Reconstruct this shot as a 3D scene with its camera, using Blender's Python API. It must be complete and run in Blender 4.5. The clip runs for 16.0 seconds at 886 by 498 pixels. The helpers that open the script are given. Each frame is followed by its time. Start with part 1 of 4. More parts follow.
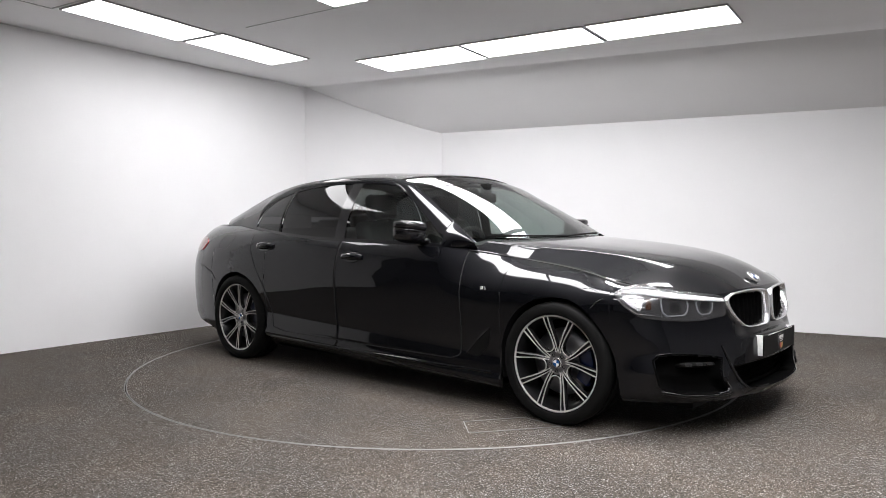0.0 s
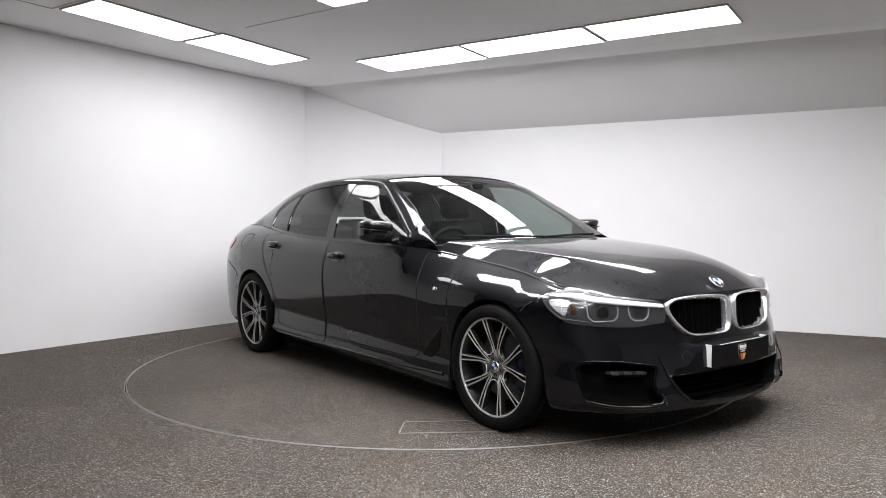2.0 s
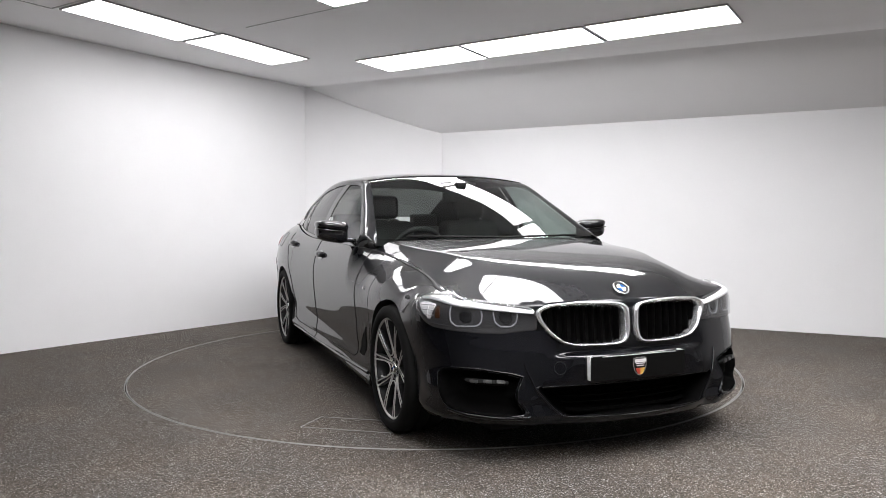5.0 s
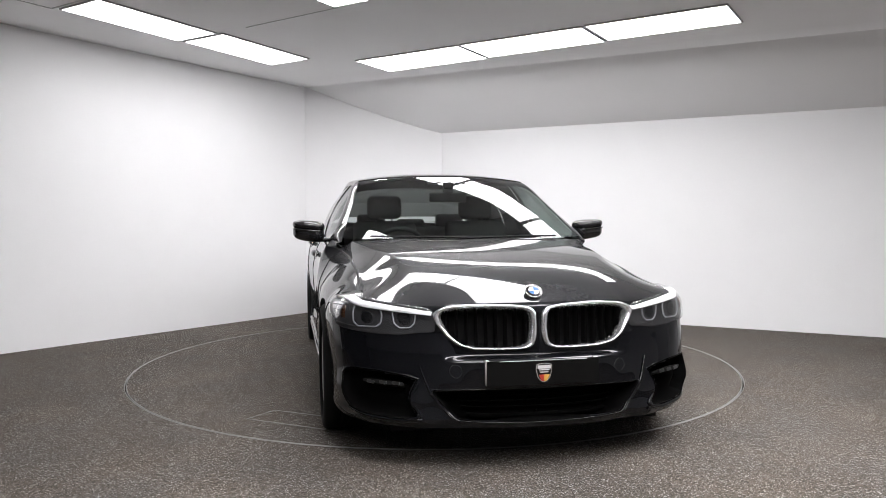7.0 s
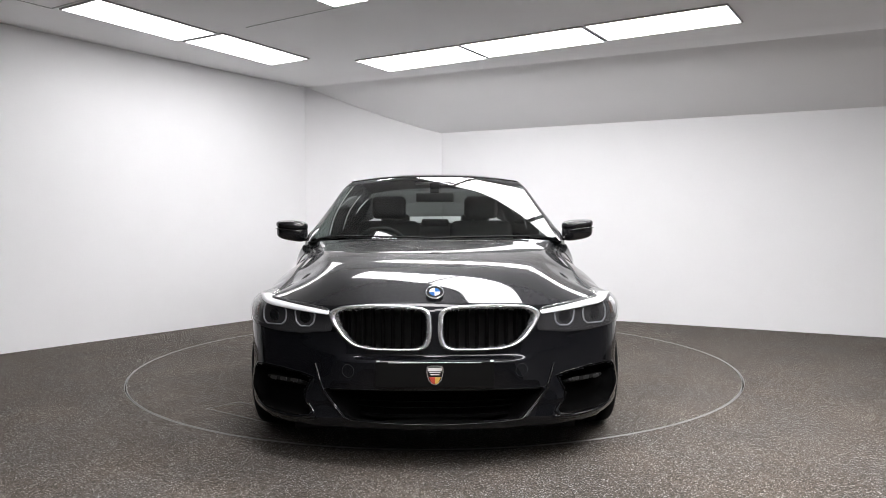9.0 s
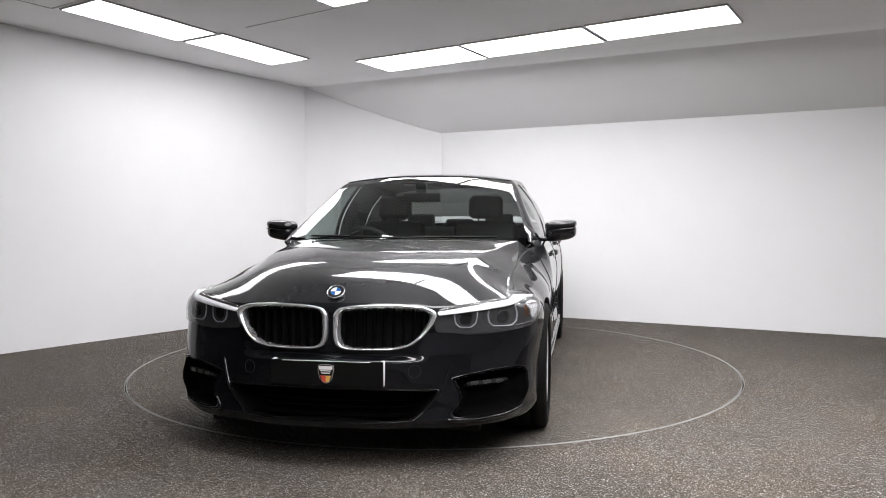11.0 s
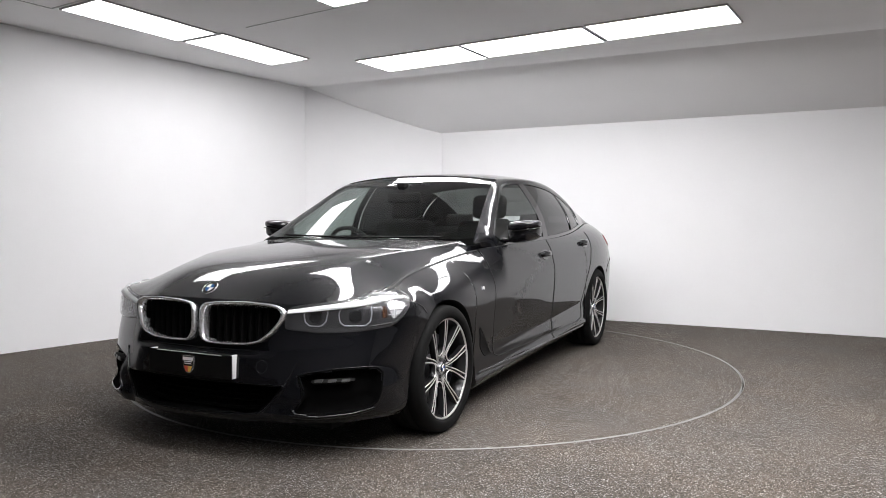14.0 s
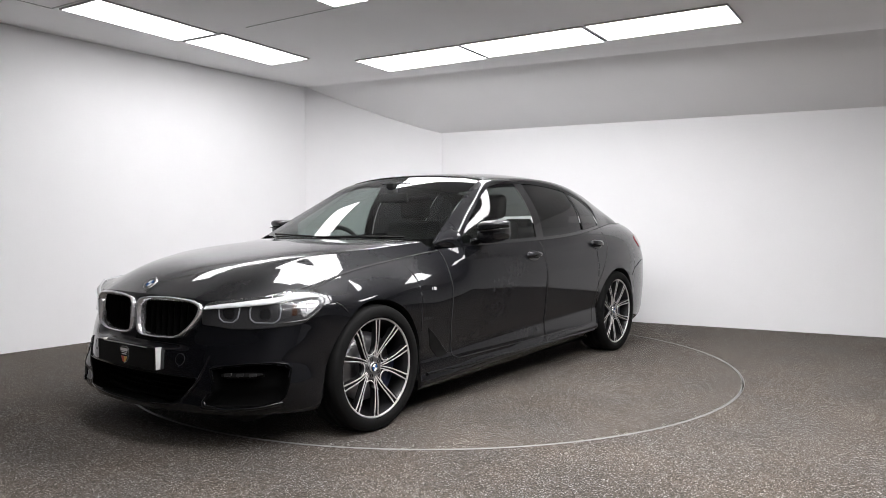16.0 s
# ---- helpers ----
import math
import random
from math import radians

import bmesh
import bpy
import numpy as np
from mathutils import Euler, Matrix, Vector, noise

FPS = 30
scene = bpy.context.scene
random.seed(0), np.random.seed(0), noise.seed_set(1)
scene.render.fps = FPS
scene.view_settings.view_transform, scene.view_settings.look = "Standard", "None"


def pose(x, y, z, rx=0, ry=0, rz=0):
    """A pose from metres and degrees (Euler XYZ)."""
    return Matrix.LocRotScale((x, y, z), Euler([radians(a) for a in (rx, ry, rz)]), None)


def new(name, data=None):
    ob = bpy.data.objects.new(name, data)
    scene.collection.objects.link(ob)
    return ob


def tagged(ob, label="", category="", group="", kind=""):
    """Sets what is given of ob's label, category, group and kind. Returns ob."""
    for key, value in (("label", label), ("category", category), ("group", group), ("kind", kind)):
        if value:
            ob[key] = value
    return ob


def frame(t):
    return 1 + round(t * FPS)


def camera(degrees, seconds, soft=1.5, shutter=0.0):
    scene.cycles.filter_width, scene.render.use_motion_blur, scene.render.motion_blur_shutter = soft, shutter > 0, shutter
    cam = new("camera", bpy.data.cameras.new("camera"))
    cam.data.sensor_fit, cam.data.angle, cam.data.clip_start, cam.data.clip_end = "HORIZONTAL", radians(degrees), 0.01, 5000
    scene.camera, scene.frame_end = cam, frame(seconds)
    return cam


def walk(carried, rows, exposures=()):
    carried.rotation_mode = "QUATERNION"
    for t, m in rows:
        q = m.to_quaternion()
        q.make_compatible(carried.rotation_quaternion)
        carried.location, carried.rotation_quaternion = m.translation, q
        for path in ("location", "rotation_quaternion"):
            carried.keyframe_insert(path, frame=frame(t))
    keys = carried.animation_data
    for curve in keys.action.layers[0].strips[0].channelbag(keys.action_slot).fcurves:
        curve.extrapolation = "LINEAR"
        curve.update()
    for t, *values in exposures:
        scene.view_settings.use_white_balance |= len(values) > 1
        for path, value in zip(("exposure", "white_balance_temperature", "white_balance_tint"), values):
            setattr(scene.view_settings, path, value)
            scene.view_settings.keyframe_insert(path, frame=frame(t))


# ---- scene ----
# The camera stands still on its tripod.
cam = camera(60.9, 16.0, soft=0.85)
STAND = Matrix.Translation((0.0615, -5.8705, 1.138)) @ pose(0, 0, 0, 90 - 2.514, 0, 0) @ pose(0, 0, 0, 0, 0, -0.18)
walk(cam, [(0.0, STAND), (16.0, STAND)], exposures=[(0.0, 0.08), (16.0, 0.08)])

# ---- world and light ----
world = bpy.data.worlds.new("world")
scene.world = world
world.use_nodes = True
world.node_tree.nodes["Background"].inputs[0].default_value = (0.02, 0.02, 0.02, 1)
PANEL_POWER = 19.5


# ---- materials ----
def material(name, color, rough=0.5, metal=0.0, coat=0.0, bump=0.0, scale=60.0, vary=0.06, emit=0.0, spec=0.5, rvary=0.05):
    m = bpy.data.materials.new(name)
    m.use_nodes = True
    nt = m.node_tree
    b = nt.nodes["Principled BSDF"]
    b.inputs["Roughness"].default_value = rough
    b.inputs["Metallic"].default_value = metal
    b.inputs["Coat Weight"].default_value = coat
    b.inputs["Coat Roughness"].default_value = 0.02
    b.inputs["Coat IOR"].default_value = 1.43
    b.inputs["Specular IOR Level"].default_value = spec
    tc = nt.nodes.new("ShaderNodeTexCoord")
    n1 = nt.nodes.new("ShaderNodeTexNoise")
    n1.inputs["Scale"].default_value = scale
    n1.inputs["Detail"].default_value = 6
    n2 = nt.nodes.new("ShaderNodeTexNoise")
    n2.inputs["Scale"].default_value = scale / 25
    n2.inputs["Detail"].default_value = 3
    add = nt.nodes.new("ShaderNodeMath")
    add.operation = "ADD"
    ramp = nt.nodes.new("ShaderNodeMapRange")
    ramp.inputs["From Min"].default_value, ramp.inputs["From Max"].default_value = 0.6, 1.4
    ramp.inputs["To Min"].default_value, ramp.inputs["To Max"].default_value = 1 - vary, 1 + vary
    mul = nt.nodes.new("ShaderNodeVectorMath")
    mul.operation = "SCALE"
    mul.inputs[0].default_value = color
    for n in (n1, n2):
        nt.links.new(tc.outputs["Object"], n.inputs["Vector"])
    nt.links.new(n1.outputs["Fac"], add.inputs[0])
    nt.links.new(n2.outputs["Fac"], add.inputs[1])
    nt.links.new(add.outputs[0], ramp.inputs["Value"])
    nt.links.new(ramp.outputs[0], mul.inputs["Scale"])
    nt.links.new(mul.outputs[0], b.inputs["Base Color"])
    if rvary:
        rr = nt.nodes.new("ShaderNodeMapRange")
        rr.inputs["To Min"].default_value, rr.inputs["To Max"].default_value = max(0, rough - rvary), rough + rvary
        nt.links.new(n2.outputs["Fac"], rr.inputs["Value"])
        nt.links.new(rr.outputs[0], b.inputs["Roughness"])
    if bump:
        bp = nt.nodes.new("ShaderNodeBump")
        bp.inputs["Strength"].default_value = bump
        bp.inputs["Distance"].default_value = 0.004
        nt.links.new(n1.outputs["Fac"], bp.inputs["Height"])
        nt.links.new(bp.outputs[0], b.inputs["Normal"])
    if emit:
        b.inputs["Emission Color"].default_value = (*color, 1)
        b.inputs["Emission Strength"].default_value = emit
    return m


def glass(name, tint, ior=1.5, rough=0.0):
    m = bpy.data.materials.new(name)
    m.use_nodes = True
    nt = m.node_tree
    nt.nodes.remove(nt.nodes["Principled BSDF"])
    tr = nt.nodes.new("ShaderNodeBsdfTransparent")
    tr.inputs[0].default_value = (*tint, 1)
    gl = nt.nodes.new("ShaderNodeBsdfGlossy")
    gl.inputs["Roughness"].default_value = rough
    lw = nt.nodes.new("ShaderNodeLayerWeight")
    lw.inputs[0].default_value = 0.5
    pw = nt.nodes.new("ShaderNodeMath")
    pw.operation = "POWER"
    pw.inputs[1].default_value = 5.0
    fr = nt.nodes.new("ShaderNodeMapRange")
    f0 = ((ior - 1) / (ior + 1)) ** 2 * 1.8
    fr.inputs["To Min"].default_value, fr.inputs["To Max"].default_value = f0, 1.0
    nt.links.new(lw.outputs["Facing"], pw.inputs[0])
    nt.links.new(pw.outputs[0], fr.inputs["Value"])
    mix = nt.nodes.new("ShaderNodeMixShader")
    nt.links.new(fr.outputs[0], mix.inputs[0])
    nt.links.new(tr.outputs[0], mix.inputs[1])
    nt.links.new(gl.outputs[0], mix.inputs[2])
    nt.links.new(mix.outputs[0], nt.nodes["Material Output"].inputs[0])
    return m


def carpet_material():
    m = bpy.data.materials.new("carpet")
    m.use_nodes = True
    nt = m.node_tree
    b = nt.nodes["Principled BSDF"]
    b.inputs["Roughness"].default_value = 0.95
    b.inputs["Specular IOR Level"].default_value = 0.15
    tc = nt.nodes.new("ShaderNodeTexCoord")
    v = nt.nodes.new("ShaderNodeTexVoronoi")
    v.inputs["Scale"].default_value = 240
    sep = nt.nodes.new("ShaderNodeSeparateColor")
    ramp = nt.nodes.new("ShaderNodeValToRGB")
    e = ramp.color_ramp.elements
    e[0].position, e[0].color = 0.0, (0.026, 0.022, 0.019, 1)
    e[1].position, e[1].color = 1.0, (0.46, 0.445, 0.43, 1)
    for at, c in ((0.3, (0.053, 0.046, 0.040, 1)), (0.55, (0.084, 0.074, 0.065, 1)), (0.72, (0.117, 0.098, 0.080, 1)), (0.88, (0.146, 0.136, 0.127, 1))):
        ramp.color_ramp.elements.new(at).color = c
    n = nt.nodes.new("ShaderNodeTexNoise")
    n.inputs["Scale"].default_value = 1.1
    n.inputs["Detail"].default_value = 7
    mr = nt.nodes.new("ShaderNodeMapRange")
    mr.inputs["From Min"].default_value, mr.inputs["From Max"].default_value = 0.3, 0.7
    mr.inputs["To Min"].default_value, mr.inputs["To Max"].default_value = 0.86, 1.14
    mul = nt.nodes.new("ShaderNodeVectorMath")
    mul.operation = "SCALE"
    bp = nt.nodes.new("ShaderNodeBump")
    bp.inputs["Strength"].default_value = 0.7
    bp.inputs["Distance"].default_value = 0.004
    nt.links.new(tc.outputs["Object"], v.inputs["Vector"])
    nt.links.new(tc.outputs["Object"], n.inputs["Vector"])
    nt.links.new(v.outputs["Color"], sep.inputs[0])
    nt.links.new(sep.outputs[0], ramp.inputs[0])
    nt.links.new(n.outputs["Fac"], mr.inputs["Value"])
    nt.links.new(ramp.outputs[0], mul.inputs[0])
    nt.links.new(mr.outputs[0], mul.inputs["Scale"])
    big = nt.nodes.new("ShaderNodeTexNoise")
    big.inputs["Scale"].default_value = 2.3
    big.inputs["Detail"].default_value = 5
    hue = nt.nodes.new("ShaderNodeValToRGB")
    hue.color_ramp.elements[0].position, hue.color_ramp.elements[0].color = 0.35, (1.0, 1.01, 1.02, 1)
    hue.color_ramp.elements[1].position, hue.color_ramp.elements[1].color = 0.65, (1.05, 1.01, 0.97, 1)
    tint = nt.nodes.new("ShaderNodeVectorMath")
    tint.operation = "MULTIPLY"
    nt.links.new(tc.outputs["Object"], big.inputs["Vector"])
    nt.links.new(big.outputs["Fac"], hue.inputs[0])
    nt.links.new(mul.outputs[0], tint.inputs[0])
    nt.links.new(hue.outputs[0], tint.inputs[1])
    nt.links.new(tint.outputs[0], b.inputs["Base Color"])
    nt.links.new(sep.outputs[1], bp.inputs["Height"])
    nt.links.new(bp.outputs[0], b.inputs["Normal"])
    return m


WHITE = material("white_wall_paint", (0.86, 0.86, 0.87), 0.7, bump=0.05, scale=90, vary=0.015, spec=0.2)
CEIL = material("white_ceiling_paint", (0.92, 0.92, 0.925), 0.8, bump=0.05, scale=70, vary=0.015, spec=0.2)
GREYWALL = material("grey_partition", (0.30, 0.30, 0.305), 0.85, bump=0.1, scale=40)
DARKWALL = material("dark_reflection_wall", (0.05, 0.05, 0.052), 0.9, bump=0.2, scale=30)
CARPET = carpet_material()
LAMPCOL = (1.0, 0.985, 1.0)
PANEL = material("lamp_diffuser", LAMPCOL, 0.5, emit=PANEL_POWER, vary=0.0, rvary=0)
# weaker emission for the panels near the walls, to soften their hot spots
PANEL_LOW = material("low_power_lamp_diffuser", LAMPCOL, 0.5, emit=PANEL_POWER * 0.42, vary=0.0, rvary=0)
PANEL_DIM = material("dimmed_lamp_diffuser", LAMPCOL, 0.5, emit=PANEL_POWER * 0.75, vary=0.0, rvary=0)
TRIM = material("panel_trim", (0.5, 0.5, 0.5), 0.5, metal=0.3)
STEEL = material("turntable_edge_steel", (0.24, 0.235, 0.23), 0.5, metal=0.2)
GAP = material("dark_gap", (0.012, 0.012, 0.013), 0.8)
PAINT = material("graphite_metallic_paint", (0.0052, 0.0055, 0.0072), 0.42, metal=0.45, coat=1.0, scale=900, vary=0.12, rvary=0, spec=0.04)
BLACK = material("gloss_black_trim", (0.008, 0.008, 0.009), 0.12, coat=0.5)
PLASTIC = material("black_plastic", (0.003, 0.003, 0.003), 0.7, bump=0.1, scale=400, spec=0.2)
RUBBER = material("tyre_rubber", (0.0045, 0.0045, 0.0045), 0.75, bump=0.15, scale=150, spec=0.15)
CHROME = material("chrome", (0.84, 0.84, 0.86), 0.22, metal=0.85)
SATIN = material("satin_aluminium", (0.50, 0.49, 0.48), 0.4, metal=0.35, scale=200)
DARKALLOY = material("dark_grey_alloy", (0.018, 0.018, 0.019), 0.4, metal=0.6, coat=0.4)
DISC = material("brake_disc_steel", (0.25, 0.25, 0.26), 0.4, metal=1.0)
BLUE = material("blue_caliper", (0.004, 0.009, 0.035), 0.3, coat=0.5)
FABRIC = material("black_leather", (0.008, 0.008, 0.0085), 0.65, bump=0.2, scale=250)
GREYIN = material("grey_headlining", (0.05, 0.05, 0.052), 0.9, scale=200)
CLEAR = glass("clear_tinted_glass", (0.52, 0.58, 0.56))
REARGLASS = glass("dark_rear_glass", (0.20, 0.205, 0.20))
PRIVACY = glass("privacy_glass", (0.035, 0.037, 0.038))
LENS = glass("clear_lens", (0.97, 0.975, 0.98), 1.33)
LAMPWHITE = material("white_light_guide", (0.90, 0.91, 0.93), 0.3)
RINGGREY = material("frosted_light_ring", (0.27, 0.28, 0.30), 0.3)
LAMPDARK = material("lamp_bezel_dark", (0.028, 0.028, 0.030), 0.3, coat=0.4)
REFLECT = material("silver_reflector", (0.8, 0.8, 0.82), 0.25, metal=0.55, scale=140, vary=0.25)
AMBER = material("amber_reflector", (0.05, 0.022, 0.012), 0.25, coat=0.5)
RED = material("red_tail_lens", (0.30, 0.015, 0.02), 0.15, coat=1.0)
PLATEBLACK = material("matt_black_plate", (0.004, 0.004, 0.004), 0.5, spec=0.15)
PLATEWHITE = material("white_plate_edge", (0.75, 0.75, 0.75), 0.4)
EMBLUE = material("emblem_blue", (0.02, 0.09, 0.27), 0.25, coat=0.2)
EMWHITE = material("emblem_white", (0.75, 0.75, 0.76), 0.3, coat=0.2)
EMRED = material("emblem_red", (0.5, 0.05, 0.03), 0.3, coat=0.2)
EMGOLD = material("emblem_gold", (0.65, 0.38, 0.08), 0.3, coat=0.2)


# ---- mesh helpers ----
def part(name, data, mat, parent=None, label="", smooth=True):
    """One mesh object from (verts, faces) or a bmesh, under a thing or a part."""
    me = bpy.data.meshes.new(name)
    if isinstance(data, bmesh.types.BMesh):
        bmesh.ops.recalc_face_normals(data, faces=data.faces)
        data.to_mesh(me)
        data.free()
    else:
        vs, fs = data
        me.from_pydata([tuple(map(float, v)) for v in vs], [], fs)
    me.polygons.foreach_set("use_smooth", [smooth] * len(me.polygons))
    me.materials.append(mat)
    if mat in (CLEAR, PRIVACY, REARGLASS, LENS):
        out = sum((p.normal.dot(p.center - Vector((p.center.x * 0.8, 0, 0.6))) * p.area for p in me.polygons), 0.0)
        if out < 0:
            me.flip_normals()
    ob = new(name, me)
    if parent:
        ob.parent = parent
    if label:
        ob["label"] = label
    return ob


def grid(P, flip=False):
    P = np.asarray(P, float)
    m, n = P.shape[:2]
    f = []
    for i in range(m - 1):
        for j in range(n - 1):
            q = (i * n + j, i * n + j + 1, (i + 1) * n + j + 1, (i + 1) * n + j)
            f.append(q[::-1] if flip else q)
    return P.reshape(-1, 3), f


def join(*pieces):
    vs, fs = [], []
    for v, f in pieces:
        k = len(vs)
        vs += [tuple(p) for p in v]
        fs += [tuple(i + k for i in q) for q in f]
    return vs, fs


def flip_y(data):
    vs, fs = data
    return [(v[0], -v[1], v[2]) for v in vs], [tuple(q)[::-1] for q in fs]


def box(x0, x1, y0, y1, z0, z1, bevel=0.0, seg=2):
    bm = bmesh.new()
    bmesh.ops.create_cube(bm, size=1.0)
    for v in bm.verts:
        v.co = Vector(((x0 + x1) / 2 + v.co.x * (x1 - x0), (y0 + y1) / 2 + v.co.y * (y1 - y0), (z0 + z1) / 2 + v.co.z * (z1 - z0)))
    if bevel:
        bmesh.ops.bevel(bm, geom=list(bm.edges), offset=bevel, segments=seg, profile=0.5, affect="EDGES")
    return bm


def prism(poly, z0, z1):
    """An upright slab over a plan polygon."""
    n = len(poly)
    vs = [(x, y, z0) for x, y in poly] + [(x, y, z1) for x, y in poly]
    fs = [tuple(range(n))[::-1], tuple(range(n, 2 * n))] + [(i, (i + 1) % n, n + (i + 1) % n, n + i) for i in range(n)]
    return vs, fs


def disc(r, n=48, z=0.0):
    return [(r * math.cos(2 * math.pi * i / n), r * math.sin(2 * math.pi * i / n), z) for i in range(n)], [tuple(range(n))]


def lathe(profile, n=64, closed=False):
    """Turn (r, h) points about the y axis."""
    P = [[(r * math.cos(2 * math.pi * i / n), h, r * math.sin(2 * math.pi * i / n)) for r, h in profile] for i in range(n + 1)]
    return grid(P)


# ---- the room ----
CH, LOW = 2.66, 2.125
LK = (-1.55, 3.0)          # where the left wall turns into the back wall
RC = (0.05, 3.22)          # where the back wall meets the low wall
LDIR, RDIR = Vector((-0.617, -0.787)), Vector((0.885, -0.466))
LEND = (LK[0] + LDIR.x * 5.2, LK[1] + LDIR.y * 5.2)
REND = (RC[0] + RDIR.x * 11.0, RC[1] + RDIR.y * 11.0)


def wall(name, a, b, h, mat, label, thick=0.15):
    d = Vector((b[0] - a[0], b[1] - a[1])).normalized()
    n = Vector((-d.y, d.x)) * thick
    poly = [a, b, (b[0] + n.x, b[1] + n.y), (a[0] + n.x, a[1] + n.y)]
    return tagged(part(name, prism(poly, 0.0, h), mat, None, smooth=False), label, "wall", kind="structure")


wall("wall_left", LEND, LK, CH + 0.4, WHITE, "tall white painted studio wall, brightly lit")
wall("wall_back", LK, RC, CH + 0.4, WHITE, "short white wall joining the two long walls")
wall("wall_right", RC, REND, CH + 0.4, WHITE, "white painted studio wall under the sloping ceiling")
# unseen walls closing the room, toned for bounce light and bumper reflections
wall("wall_far_side", (REND[0], REND[1]), (5.0, -9.5), CH + 0.4, WHITE, "unseen white end wall closing the room, bouncing light to the nose")
wall("wall_behind_camera", (5.0, -9.5), (-7.5, -8.5), CH + 0.4, GREYWALL, "unseen grey wall closing the room, giving the bumper grey reflections")

# unseen near-black walls, added so the car's flank reflects darkness on this side
wall("wall_side", (-7.5, -8.5), (-7.2, -1.5), CH + 0.4, DARKWALL, "unseen dark wall, added to keep the flank's reflections dark")
wall("wall_return", (-7.2, -1.5), (LEND[0], LEND[1]), CH + 0.4, DARKWALL, "unseen dark return wall, added to keep reflections dark")

# floor with a round hole for the turntable
R_TABLE = 2.245
fv, ff = [], []
N = 128
for i in range(N):
    a = 2 * math.pi * i / N
    fv += [((R_TABLE + 0.0055) * math.cos(a), (R_TABLE + 0.0055) * math.sin(a), 0.0), (16 * math.cos(a), 16 * math.sin(a), 0.0), ((R_TABLE + 0.0055) * math.cos(a), (R_TABLE + 0.0055) * math.sin(a), -0.1)]
for i in range(N):
    j = (i + 1) % N
    ff += [(3 * i, 3 * i + 1, 3 * j + 1, 3 * j), (3 * i + 2, 3 * i, 3 * j, 3 * j + 2)]
tagged(part("floor", (fv, ff), CARPET, None, smooth=False), "grey-brown speckled carpet floor of the studio", "floor", kind="structure")
ring = lathe([(R_TABLE + 0.004, -0.02), (R_TABLE + 0.0045, 0.001), (R_TABLE + 0.0065, 0.0015), (R_TABLE + 0.0075, 0.0)], 160)
tagged(part("floor_ring_trim", ([(x, z, y) for x, y, z in ring[0]], ring[1]), STEEL), "thin metal trim ring round the turntable", "trim", kind="structure")


# ceiling: level part and sloping part, with a soft fold between them
def level(x, y):
    """Height of the level part of the ceiling, which rises a little towards the camera."""
    return 2.689 - 0.030 * (0.544 * x + 0.839 * y)


def ceiling():
    u, v = Vector((0.885, -0.466)), Vector((0.466, 0.885))
    prof = [(-13.0, None), (-3.0, None), (0.5, None), (1.6, None), (1.88, None), (1.93, 2.647), (1.96, 2.635), (2.01, 2.600), (2.16, 2.503), (2.32, 2.403), (2.47, 2.316), (2.63, 2.235), (2.75, 2.175), (2.885, 2.123), (3.2, 1.98)]
    P = []
    for b, z in prof:
        row = []
        for a in (-13.0, -6.0, -2.5, 0.0, 6.0, 13.0):
            x, y = u.x * a + v.x * b, u.y * a + v.y * b
            row.append((x, y, z if z else level(x, y)))
        P.append(row)
    return grid(P)


tagged(part("ceiling", ceiling(), CEIL), "white ceiling with a sloping side over the low wall", "ceiling", kind="structure")

# ceiling light panels, visible and added ones, along room axes U and V
AU, AV = Vector((0.84, -0.545)).normalized(), Vector((0.545, 0.84)).normalized()


def light_panel(u0, u1, v0, v1, tilt=0.0, lit=None):
    e = new("light_panel")
    cx, cy = AU.x * (u0 + u1) / 2 + AV.x * (v0 + v1) / 2, AU.y * (u0 + u1) / 2 + AV.y * (v0 + v1) / 2
    e.matrix_basis = Matrix.Translation((cx, cy, level(cx, cy))) @ Matrix(((AU.x, AV.x, 0, 0), (AU.y, AV.y, 0, 0), (0, 0, 1, 0), (0, 0, 0, 1))) @ pose(0, 0, 0, -1.72 + tilt)
    a, b = (u1 - u0) / 2, (v1 - v0) / 2
    part("diffuser", box(-a + 0.008, a - 0.008, -b + 0.008, b - 0.008, -0.012, -0.004), lit or PANEL, e, "glowing white diffuser", smooth=False)
    fr = bmesh.new()
    for x0, x1, y0, y1 in ((-a, a, -b, -b + 0.012), (-a, a, b - 0.012, b), (-a, -a + 0.012, -b + 0.012, b - 0.012), (a - 0.012, a, -b + 0.012, b - 0.012)):
        q = box(x0, x1, y0, y1, -0.014, 0.02)
        me = bpy.data.meshes.new("tmp")
        q.to_mesh(me)
        q.free()
        fr.from_mesh(me)
    part("frame", fr, TRIM, e, "thin grey metal frame", smooth=False)
    return tagged(e, "flush square-edged ceiling light panel, switched on", "ceiling light", "ceiling light panels")


light_panel(-2.375, -1.850, -0.465, 0.598, lit=PANEL_LOW)
light_panel(-2.395, -1.890, -1.585, -0.497, lit=PANEL_LOW)
light_panel(-1.51, -0.332, 0.877, 1.43, lit=PANEL_DIM)
light_panel(-0.308, 0.850, 0.863, 1.397, lit=PANEL_DIM)
light_panel(0.876, 1.98, 0.848, 1.369, lit=PANEL_DIM)
for k in range(3):
    light_panel(-0.525 + 1.17 * k, -0.525 + 1.17 * (k + 1) - 0.01, -1.13, -0.555)
# unseen extra panels from here on, added to brighten the right wall and floor
for k in range(3):
    light_panel(3.10, 3.65, 0.80 - 1.17 * (k + 1) + 0.01, 0.40 - 1.17 * k)
for k in range(3):
    light_panel(3.10, 3.65, -2.75 - 1.17 * (k + 1) + 0.01, -2.75 - 1.17 * k)
